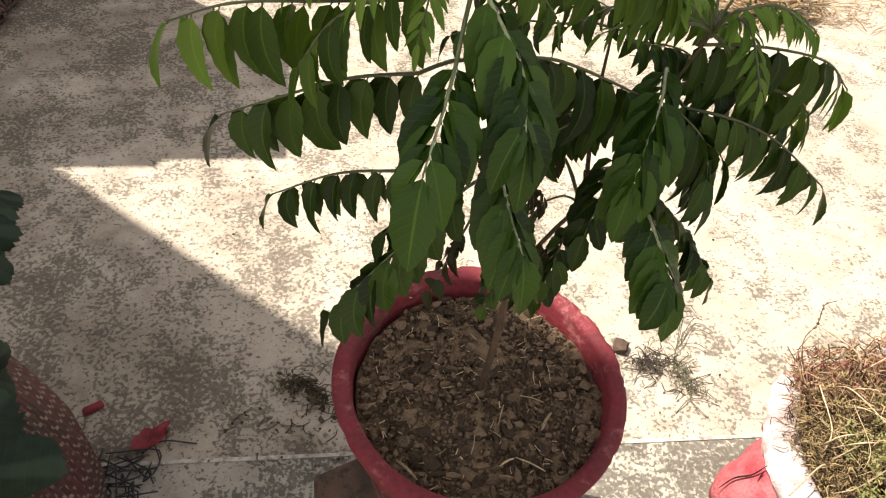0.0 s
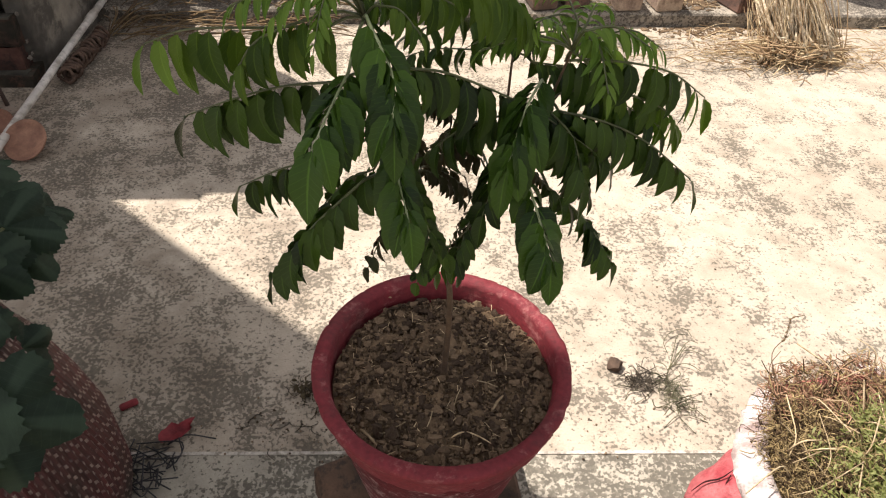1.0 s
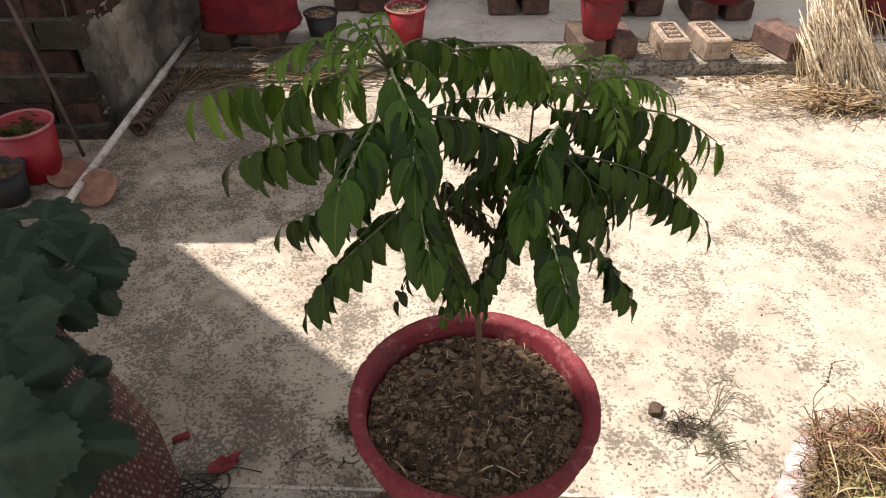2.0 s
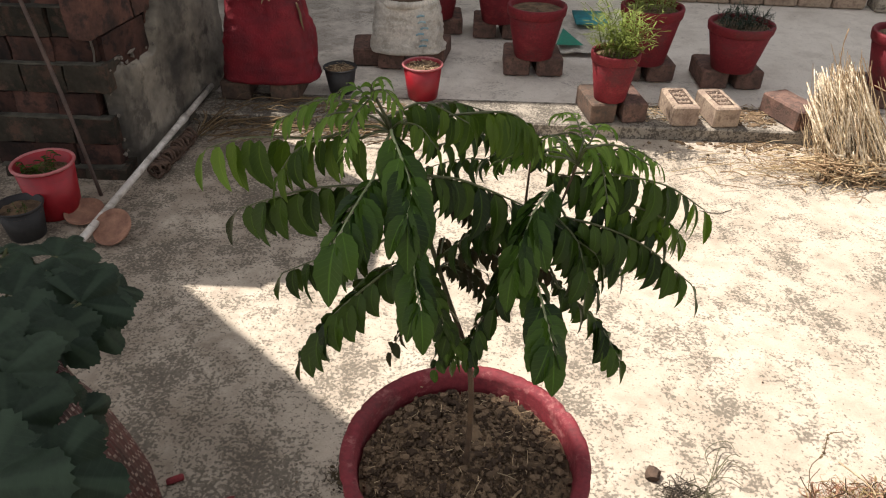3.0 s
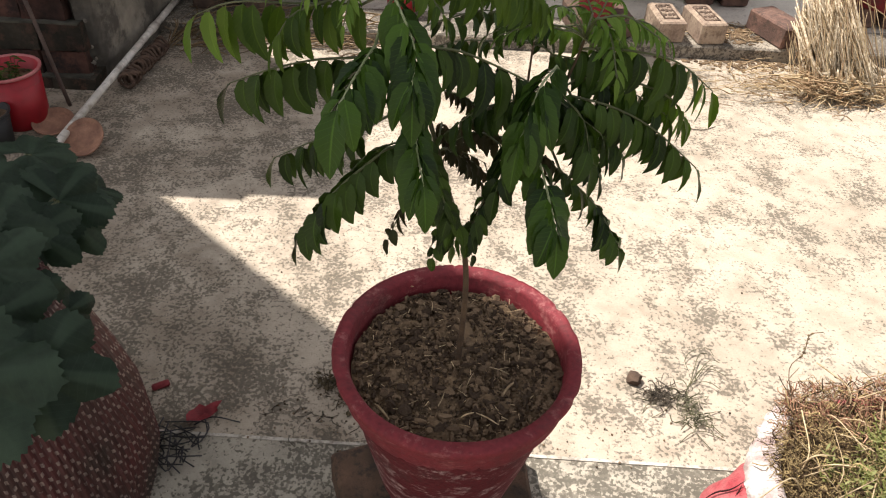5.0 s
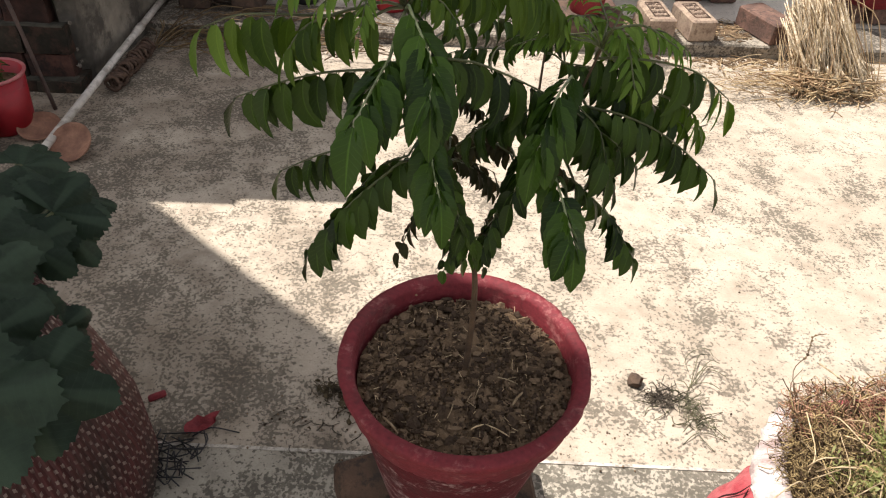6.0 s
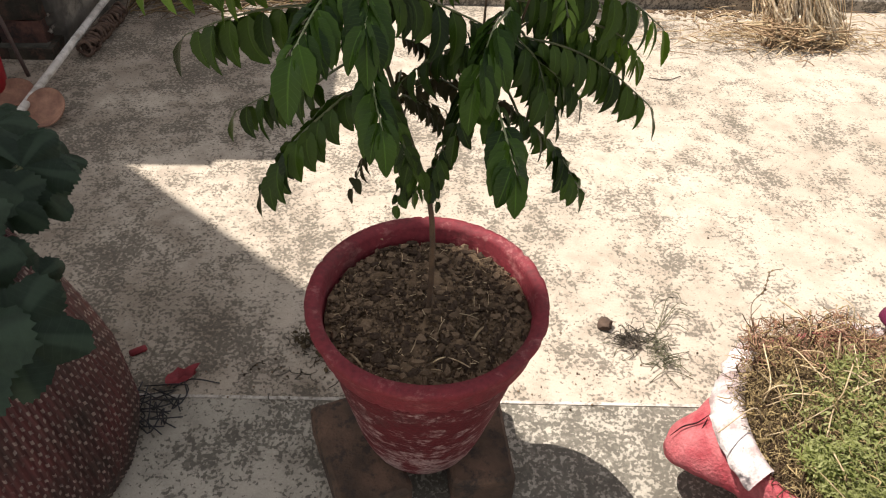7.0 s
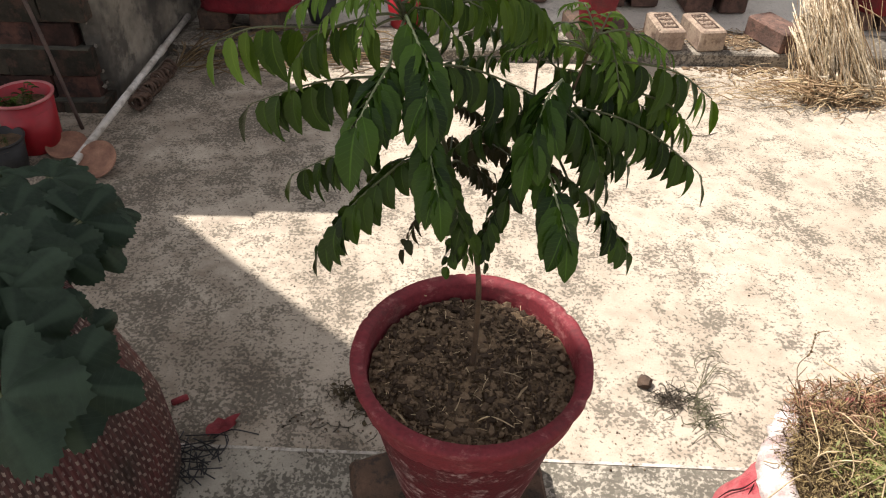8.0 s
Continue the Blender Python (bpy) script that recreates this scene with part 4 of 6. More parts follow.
# crown of the leaning stem
frond(TOP, [(-0.088, -0.054, 0.893), (-0.130, -0.050, 0.897), (-0.165, -0.057, 0.881)], 0.027, 0.0095, 0.15, M_LEAF_YOUNG, 52, 45)
frond(TOP, [(-0.077, -0.050, 0.884), (-0.048, -0.041, 0.893), (-0.012, -0.048, 0.880)], 0.029, 0.0110, 0.17, M_LEAF_MID, 58, 48)
frond(TOP, [(-0.050, -0.030, 0.874), (0.000, -0.040, 0.886), (0.026, -0.044, 0.886), (0.046, -0.044, 0.868)], 0.036, 0.0115, 0.17, M_LEAF_MID, 60, 48)
for pts, size in (([(-0.090, -0.066, 0.905), (-0.100, -0.084, 0.896), (-0.108, -0.096, 0.866)], 0.018), ([(-0.089, -0.060, 0.906), (-0.087, -0.062, 0.917), (-0.078, -0.066, 0.923)], 0.015),
                  ([(-0.091, -0.060, 0.904), (-0.104, -0.060, 0.913), (-0.120, -0.062, 0.905)], 0.018), ([(-0.088, -0.062, 0.910), (-0.076, -0.072, 0.915), (-0.066, -0.078, 0.905)], 0.015)):
    frond((-0.086, -0.058, 0.900), pts, size, 0.0062, 0.15, M_LEAF_YOUNG, 42, 30, 1.6, joined=True, thick=0.0008)


def behind(root, a, b, c, size, gap, mat=None, wide=0.18, lean=58, drop=42):
    frond(root, [a, b, c], size, gap, wide, mat, lean, drop, joined=True, thick=0.0009)


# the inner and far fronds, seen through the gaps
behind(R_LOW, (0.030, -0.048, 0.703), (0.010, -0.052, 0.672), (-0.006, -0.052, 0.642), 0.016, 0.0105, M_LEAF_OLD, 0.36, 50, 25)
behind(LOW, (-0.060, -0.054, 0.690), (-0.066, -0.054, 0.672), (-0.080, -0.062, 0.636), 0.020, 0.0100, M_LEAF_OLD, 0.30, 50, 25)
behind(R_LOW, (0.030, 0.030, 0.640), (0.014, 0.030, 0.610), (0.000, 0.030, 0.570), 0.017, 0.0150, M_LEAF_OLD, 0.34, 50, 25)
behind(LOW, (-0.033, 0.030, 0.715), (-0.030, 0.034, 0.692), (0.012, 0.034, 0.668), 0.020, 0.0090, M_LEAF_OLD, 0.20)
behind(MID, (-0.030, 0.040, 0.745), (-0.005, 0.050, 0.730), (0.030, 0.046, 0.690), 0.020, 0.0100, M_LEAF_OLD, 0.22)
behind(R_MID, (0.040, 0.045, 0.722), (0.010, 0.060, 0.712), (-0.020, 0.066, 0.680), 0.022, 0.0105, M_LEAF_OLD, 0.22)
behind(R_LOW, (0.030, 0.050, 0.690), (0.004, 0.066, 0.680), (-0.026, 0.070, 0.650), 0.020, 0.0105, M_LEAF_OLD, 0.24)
behind(B_TOP, (0.022, 0.060, 0.790), (-0.018, 0.080, 0.780), (-0.058, 0.086, 0.764), 0.028, 0.0125)
behind(HIGH, (-0.040, 0.030, 0.820), (0.008, 0.060, 0.820), (0.066, 0.064, 0.796), 0.028, 0.0160)
behind(TOP, (-0.070, -0.010, 0.862), (-0.035, 0.035, 0.862), (0.010, 0.050, 0.846), 0.026, 0.0165)
behind(R_TOP, (0.060, -0.006, 0.836), (0.034, 0.000, 0.838), (0.004, 0.004, 0.820), 0.026, 0.0150)
behind(R_TOP, (0.066, -0.030, 0.842), (0.040, -0.032, 0.846), (0.012, -0.032, 0.836), 0.020, 0.0070, M_LEAF_YOUNG, 0.15, 46, 30)
behind(R_TOP, (0.062, 0.000, 0.848), (0.082, 0.002, 0.850), (0.100, 0.004, 0.836), 0.024, 0.0078, M_LEAF_YOUNG, 0.15)
behind(B_TOP, (0.070, 0.050, 0.812), (0.120, 0.054, 0.812), (0.160, 0.040, 0.786), 0.033, 0.0125, M_LEAF_MID)
behind(B_TOP, (0.070, 0.046, 0.786), (0.116, 0.046, 0.776), (0.156, 0.036, 0.744), 0.036, 0.0120)
behind(R_MID, (0.080, 0.010, 0.756), (0.112, 0.006, 0.744), (0.142, -0.004, 0.712), 0.036, 0.0120)
behind(R_MID, (0.078, -0.026, 0.752), (0.098, -0.036, 0.742), (0.116, -0.040, 0.710), 0.035, 0.0120)
behind(R_HIGH, (0.090, -0.020, 0.796), (0.128, -0.028, 0.790), (0.164, -0.034, 0.772), 0.036, 0.0125)
behind(R_HIGH, (0.030, -0.030, 0.776), (0.000, -0.036, 0.768), (-0.030, -0.040, 0.744), 0.032, 0.0135)
behind(R_MID, (0.040, -0.046, 0.752), (0.028, -0.066, 0.742), (0.018, -0.080, 0.712), 0.036, 0.0115, None, 0.2, 46, 32)
behind(MID, (-0.072, -0.060, 0.745), (-0.094, -0.070, 0.740), (-0.118, -0.078, 0.716), 0.033, 0.0130, None, 0.22)
behind(R_HIGH, (0.070, -0.044, 0.790), (0.088, -0.062, 0.776), (0.098, -0.074, 0.744), 0.040, 0.0110, None, 0.19, 46, 34)

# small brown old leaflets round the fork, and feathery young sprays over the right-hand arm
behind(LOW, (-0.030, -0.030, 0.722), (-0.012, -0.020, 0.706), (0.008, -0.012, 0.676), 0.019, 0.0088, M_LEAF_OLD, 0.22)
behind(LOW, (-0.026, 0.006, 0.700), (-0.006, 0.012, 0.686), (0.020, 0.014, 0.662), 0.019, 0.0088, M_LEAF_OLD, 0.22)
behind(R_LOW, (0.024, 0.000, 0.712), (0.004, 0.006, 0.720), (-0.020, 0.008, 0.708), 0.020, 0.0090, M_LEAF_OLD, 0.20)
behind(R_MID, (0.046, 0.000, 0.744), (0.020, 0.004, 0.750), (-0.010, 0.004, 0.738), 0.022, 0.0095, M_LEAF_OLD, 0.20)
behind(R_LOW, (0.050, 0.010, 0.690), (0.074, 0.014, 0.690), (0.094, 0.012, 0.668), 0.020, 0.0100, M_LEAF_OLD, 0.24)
behind((-0.006, -0.012, 0.600), (-0.006, -0.030, 0.632), (-0.002, -0.040, 0.626), (0.004, -0.046, 0.606), 0.016, 0.0100, M_LEAF, 0.34, 50, 25)
behind((-0.008, -0.014, 0.610), (-0.022, -0.040, 0.640), (-0.030, -0.052, 0.634), (-0.036, -0.060, 0.612), 0.018, 0.0100, M_LEAF, 0.32, 50, 25)
behind((-0.014, -0.018, 0.640), (-0.030, -0.060, 0.690), (-0.026, -0.076, 0.676), (-0.020, -0.082, 0.650), 0.024, 0.0110, None, 0.22, 46, 35)
behind(R_LOW, (0.014, -0.060, 0.700), (0.004, -0.076, 0.684), (-0.004, -0.084, 0.656), 0.022, 0.0095, None, 0.24, 48, 34)
behind(R_MID, (0.036, -0.030, 0.766), (0.012, -0.034, 0.768), (-0.016, -0.030, 0.752), 0.024, 0.0100, None, 0.20)
behind(HIGH, (-0.036, -0.010, 0.800), (-0.006, 0.000, 0.796), (0.028, 0.004, 0.774), 0.026, 0.0105, None, 0.19)
behind(R_TOP, (0.072, -0.030, 0.856), (0.056, -0.040, 0.866), (0.040, -0.052, 0.856), 0.016, 0.0056, M_LEAF_YOUNG, 0.14, 46, 30)
behind(R_TOP, (0.094, -0.020, 0.852), (0.104, -0.004, 0.862), (0.118, 0.006, 0.854), 0.018, 0.0060, M_LEAF_YOUNG, 0.14, 46, 30)
behind(R_TOP, (0.090, -0.010, 0.850), (0.082, 0.016, 0.862), (0.068, 0.034, 0.854), 0.018, 0.0060, M_LEAF_YOUNG, 0.14, 46, 30)
behind(R_TOP, (0.100, -0.030, 0.846), (0.128, -0.028, 0.852), (0.156, -0.026, 0.836), 0.022, 0.0070, M_LEAF_YOUNG, 0.14)
behind(TOP, (-0.066, -0.060, 0.884), (-0.050, -0.072, 0.886), (-0.036, -0.080, 0.872), 0.020, 0.0070, M_LEAF_MID, 0.15)
behind(TOP, (-0.096, -0.068, 0.894), (-0.118, -0.076, 0.896), (-0.138, -0.080, 0.880), 0.021, 0.0068, M_LEAF_YOUNG, 0.14, 50, 42)

# ---------------------------------------------------------------- woven sack with the mallow plant
bx, by = -0.665, 0.02
sack = Geo()
prof = [(0.172, 0.0), (0.186, 0.01), (0.199, 0.06), (0.203, 0.12), (0.200, 0.18), (0.190, 0.24), (0.176, 0.30), (0.158, 0.36), (0.142, 0.41), (0.132, 0.43), (0.124, 0.425), (0.122, 0.36)]
sack.lathe(prof, 300, 0.05, 7.0, True)
for i, p in enumerate(sack.v):
    w = math.atan2(p[1], p[0])
    s = 1 + 0.008 * math.cos(150 * w)
    sack.v[i] = (p[0] * s, p[1] * s, p[2])
thing("woven_sack", (bx, by, 0), "bulging dark red woven plastic sack with pale flecks, planted", "sack")
ws0 = bpy.data.objects["woven_sack"]
part("sack_body", sack, M_BASKET, ws0)
part("folded_hem", Geo().lathe([(0.122, 0.40), (0.136, 0.405), (0.139, 0.425), (0.133, 0.438), (0.124, 0.432)], 120, 0.06, 7.0, False), M_BASKET, ws0, "rolled-down woven hem")
part("sack_soil", Geo().lathe([(0.124, 0.40), (0.06, 0.405), (0.003, 0.408)], 40, 0.05, 2.0, False), M_SOIL, ws0)


def mallow_leaf(name, seed):
    """A broad lobed leaf with a toothed edge; its stalk joins at the origin."""
    g, r2 = Geo(), random.Random(seed)
    nr, na = 6, 96
    g.v.append((0, 0, 0))
    g.uv.append((0.0, 0.5))
    for i in range(1, nr + 1):
        for k in range(na + 1):
            w = math.radians(-158 + 316 * k / na)
            ridge = abs(math.cos(2.5 * w + 0.25 * math.sin(seed)))
            lobe = 0.70 + 0.30 * ridge**1.3
            lobe *= 1 - 0.22 * (abs(w) / math.pi) ** 2 + 0.10 * noise.noise(Vector((w * 1.3, seed, 0.5)))
            edge = ((0.05 if k % 2 else -0.04) * (0.5 + noise.noise(Vector((w * 9, seed, 3.5)))) + 0.07 * noise.noise(Vector((w * 5, seed, 8.5))) if i == nr else 0)
            rr = (i / nr) * (lobe + edge)
            x, y = rr * math.cos(w), rr * math.sin(w)
            z = 0.14 * rr * ridge - 0.34 * rr * rr + 0.16 * noise.noise(Vector((x * 1.8, y * 1.8, seed))) - 0.05 * rr * (1 - ridge)
            g.v.append((x, y, z))
            g.uv.append((min(1.0, rr), 0.5 + 0.5 * (1 - ridge) * min(1.0, rr * 1.6)))
    for k in range(na):
        g.f.append((0, 1 + k, 2 + k))
    for i in range(nr - 1):
        for k in range(na):
            a = 1 + i * (na + 1) + k
            g.f.append((a, a + na + 1, a + na + 2, a + 1))
    return g.mesh(name, M_MALLOW)


MALLOW = [mallow_leaf("leaf", k) for k in range(6)]
mallow = thing("mallow_plant", (bx, by, 0.40), "leafy mallow plant with broad lobed grey-green leaves", "plant")
part("stem", Geo().tube(spline([(0, 0, -0.05), (0.01, 0.03, 0.06), (-0.01, 0.10, 0.10)], 8), 0.006, 7), M_RACHIS, mallow)
for x, y, z, rad, yaw, pitch, roll in (
    (-0.590, 0.250, 0.440, 0.068, 8, 16, 24), (-0.650, 0.300, 0.470, 0.060, 45, 10, 15), (-0.570, 0.130, 0.462, 0.060, -8, 22, 28),
    (-0.555, 0.195, 0.425, 0.050, -20, 28, 20), (-0.560, 0.035, 0.430, 0.058, -18, 32, 22), (-0.520, 0.060, 0.385, 0.045, -8, 38, 15),
    (-0.486, -0.072, 0.425, 0.078, 4, 10, 32), (-0.540, -0.105, 0.442, 0.092, -50, 18, 14), (-0.620, 0.060, 0.500, 0.066, 10, 12, 26),
    (-0.640, 0.170, 0.495, 0.066, 30, 8, 22), (-0.690, 0.230, 0.500, 0.068, 95, 10, 12), (-0.640, -0.040, 0.490, 0.068, -100, 15, 8),
    (-0.610, -0.130, 0.440, 0.070, -70, 30, 4), (-0.730, 0.090, 0.520, 0.072, 160, 10, 0), (-0.750, 0.330, 0.460, 0.062, 110, 15, 0),
    (-0.575, 0.300, 0.410, 0.046, 30, 20, 15), (-0.780, -0.050, 0.480, 0.072, -150, 20, 0), (-0.690, 0.380, 0.440, 0.050, 90, 10, 0),
    (-0.680, 0.020, 0.530, 0.066, -60, 10, 20), (-0.590, 0.045, 0.470, 0.076, -15, 18, 24), (-0.560, -0.015, 0.448, 0.070, -25, 24, 20),
    (-0.560, 0.190, 0.470, 0.066, 5, 14, 30), (-0.610, 0.110, 0.490, 0.074, 20, 12, 24),
    (-0.655, 0.235, 0.440, 0.056, 15, 25, 25),
    (-0.720, 0.310, 0.440, 0.055, 60, 20, 10)):
    leaf = part("leaf", MALLOW[int(abs(x * 1000 + y * 1000)) % 6], None, mallow)
    at = Vector((x - bx, y - by, z - 0.40))
    leaf.matrix_basis = pose(*at, 0, 0, yaw) @ pose(0, 0, 0, roll * 1.2, pitch * 1.5, 0) @ Matrix.Diagonal((rad * 1.12, rad * 1.0, rad, 1))
    part("petiole", Geo().tube(spline([(0.0, 0.05 * (y > 0), 0.02), at * 0.55 + Vector((0, 0, 0.012)), at], 8), 0.0026, 5), M_RACHIS, mallow)

# red scraps and wires by the sack
g = Geo()
for i in range(7):
    for j in range(4):
        u, v = i / 6 - 0.5, j / 3 - 0.5
        rag = 1 + 0.5 * noise.noise(Vector((u * 7, v * 5, 1)))
        g.v.append((0.06 * u * rag, 0.026 * v * (1.3 - abs(u)) * rag, 0.006 + 0.012 * noise.noise(Vector((u * 5, v * 4, 2))) + 0.008 * abs(v)))
for i in range(6):
    for j in range(3):
        a = i * 4 + j
        g.f.append((a, a + 4, a + 5, a + 1))
thing("red_scrap", (-0.437, 0.185, 0.002), "torn red plastic scrap on the floor", "scrap", "torn scraps", 38, g, M_RAG)
g2 = Geo().slab(-0.016, 0.016, -0.006, 0.006, 0, 0.012, 0.003)
thing("red_scrap", (-0.535, 0.245, 0), "small red plastic piece on the floor", "scrap", "torn scraps", 30, g2, M_RAG)
r = random.Random(14)
for k in range(16):
    a = r.uniform(0, math.tau)
    c = Vector((r.uniform(-0.02, 0.03), r.uniform(-0.03, 0.03), 0.003))
    pts = [c + Vector((r.uniform(-0.04, 0.04), r.uniform(-0.045, 0.03), r.uniform(0, 0.014))) for _ in range(4)]
    thing("wire", (-0.475, 0.125, 0), "tangled thin black wire end", "wire", "wire tangle", 0, Geo().tube(spline(pts, 12), 0.0013, 5), M_WIRE)
thing("wire", (-0.42, 0.172, 0.003), "thin curved black wire on the floor", "wire", "wire tangle", 0,
      Geo().tube(spline([(-0.03, -0.01, 0), (0.0, 0.006, 0.004), (0.05, 0.0, 0.0)], 12), 0.0013, 5), M_WIRE)

# ---------------------------------------------------------------- red and white grow bag with dry and green weeds
gx, gy = 0.665, -0.030
bag = thing("grow_bag", (gx, gy, 0), "red cloth grow bag with white rolled edge, full of weeds", "grow bag")


LOOP = [(-0.170, 0.080), (-0.192, 0.022), (-0.200, -0.045), (-0.190, -0.095), (-0.145, -0.142), (-0.050, -0.195), (0.080, -0.205), (0.180, -0.120),
        (0.195, 0.030), (0.120, 0.145), (0.015, 0.188), (-0.105, 0.168)]
SEG = 192


def bag_ring(out, z, crease=0.0, flap=0.0, seed=0.0):
    """One level of the bag: its rim loop pushed outwards, creased, with the pulled-out corner."""
    pts, n = [], len(LOOP)
    for k in range(SEG):
        u = k * n / SEG
        i, f = int(u), u - int(u)
        p = [Vector((*LOOP[(i + j) % n], 0)) for j in (-1, 0, 1, 2)]
        c = 0.5 * (2 * p[1] + f * (p[2] - p[0]) + f * f * (2 * p[0] - 5 * p[1] + 4 * p[2] - p[3]) + f**3 * (3 * p[1] - p[0] - 3 * p[2] + p[3]))
        d = c.normalized()
        fold = abs(noise.noise(Vector((c.x * 26, c.y * 26, z * 20 + seed)))) + 0.5 * noise.noise(Vector((c.x * 60, c.y * 60, z * 45 + seed)))
        pull = max(0.0, d.dot(Vector((-0.998, 0.06, 0)))) ** 26
        sag = max(0.0, d.dot(Vector((-0.5, 0.866, 0)))) ** 2 * max(0.0, z - 0.10) / 0.1
        z2 = z - 0.042 * sag
        c = c + d * (out + crease * fold + flap * pull - 0.012 * sag)
        pts.append((c.x, c.y, z2 + 0.006 * noise.noise(c * 14) - 0.03 * flap / 0.1 * pull))
    return pts


def rings(rows, first=0, last=SEG):
    """Skin over levels, all round or from one stretch of the loop."""
    g, whole = Geo(), last - first >= SEG
    m = SEG if whole else last - first + 1
    for row in rows:
        g.v += [row[(first + k) % SEG] for k in range(m)]
    for i in range(len(rows) - 1):
        for k in range(m if whole else m - 1):
            k2 = (k + 1) % m
            g.f.append((i * m + k, i * m + k2, (i + 1) * m + k2, (i + 1) * m + k))
    return g


part("bag_body", rings([bag_ring(o, z, c, fl) for o, z, c, fl in (
    (-0.060, 0.0, 0.0, 0), (-0.050, 0.004, 0.004, 0), (-0.048, 0.04, 0.008, 0), (-0.040, 0.07, 0.008, 0.0), (-0.022, 0.088, 0.010, 0.060), (-0.010, 0.094, 0.010, 0.088), (-0.002, 0.104, 0.012, 0.094),
    (0.006, 0.120, 0.014, 0.084), (0.010, 0.140, 0.014, 0.062), (0.012, 0.160, 0.010, 0.040), (0.010, 0.178, 0.006, 0.018), (0.004, 0.188, 0.003, 0.0), (-0.004, 0.186, 0, 0), (-0.010, 0.150, 0, 0))]),
    M_BAGRED, bag, "creased red cloth side")
def crease(pts, rad):
    g = Geo().tube(spline(pts, 14), [rad * (0.3 + math.sin(math.pi * (i + 0.5) / 15)) for i in range(15)], 4)
    part("crease", g, M_CRACK, bag, "dark split in the cloth")


crease([(-0.281, 0.020, 0.108), (-0.264, 0.024, 0.127), (-0.248, 0.018, 0.147), (-0.232, 0.021, 0.166)], 0.0012)
crease([(-0.247, 0.004, 0.142), (-0.240, 0.012, 0.152), (-0.237, 0.016, 0.162)], 0.0009)
EDGE = [(0.029, 0.170, 0.008, 0.010), (0.031, 0.173, 0.008, 0.010), (0.026, 0.183, 0.007, 0.005), (0.015, 0.194, 0.006, 0.0), (0.004, 0.200, 0.004, 0.0), (-0.004, 0.198, 0.0, 0.0), (-0.007, 0.185, 0.0, 0.0), (-0.006, 0.150, 0.0, 0.0)]
for first, last in ((-14, 48), (136, 156)):
    g = rings([bag_ring(o, z, c, fl, 5.0) for o, z, c, fl in EDGE], first, last)
    m = last - first + 1
    for k in range(2 * m):                       # torn lower hem and ends
        x, y, z = g.v[k]
        t = 0.006 * noise.noise(Vector((x * 90, y * 90, 1.0)))
        g.v[k] = (x * (1 + t * 2), y * (1 + t * 2), z + t)
    part("folded_edge", g, M_BAGWHITE, bag, "frayed white folded edge")
part("bag_soil", Geo().add(bag_ring(-0.004, 0.165), [tuple(range(SEG))]), M_SOIL, bag)


def in_bag(x, y, inset=0.008):
    w = math.atan2(y, x)
    best = min(LOOP, key=lambda p: abs((math.atan2(p[1], p[0]) - w + math.pi) % math.tau - math.pi))
    return math.hypot(x, y) < math.hypot(*best) * 0.97 - inset


r = random.Random(30)
hay, weeds, rusty = Geo(), Geo(), Geo()
k = 0
while len(hay.f) < 105000:
    x, y = r.uniform(-0.205, 0.20), r.uniform(-0.21, 0.19)
    if not in_bag(x, y, -0.018 if y > 0.03 and x < 0.06 else -0.004):
        continue
    d, l = r.uniform(0, math.tau), r.uniform(0.005, 0.030)
    rise = 0.028 * (1 - (x * x + y * y) / 0.045) + 0.022 * noise.noise(Vector((x * 22, y * 22, 4)))
    over = 0.0 if in_bag(x, y, 0.006) else 0.008 * (y > 0.03)
    p0 = Vector((x, y, 0.168 + r.uniform(0.0, 0.012) + max(0.0, rise) + over))
    p2 = p0 + Vector((l * math.cos(d), l * math.sin(d), r.uniform(-0.012, 0.022)))
    p1 = (p0 + p2) / 2 + Vector((r.uniform(-0.012, 0.012), r.uniform(-0.012, 0.012), r.uniform(0.0, 0.012)))
    back = y > 0.085 + 0.05 * noise.noise(Vector((x * 18, y * 18, 7))) and len(rusty.f) < 14000
    (rusty if back and k % 3 else hay).tube(spline([p0, p1, p2], 5), r.choice((0.0003, 0.0004, 0.0006, 0.0010)), 3, False)
    k += 1
thing("dry_grass", (gx, gy, 0.0), "matted brown dry grass filling the grow bag", "grass", geo=hay, material=M_HAY, kind="stuff")
thing("rusty_grass", (gx, gy, 0.0), "matted reddish dry grass along the bag's far edge", "grass", geo=rusty, material=M_HAY_RED, kind="stuff")
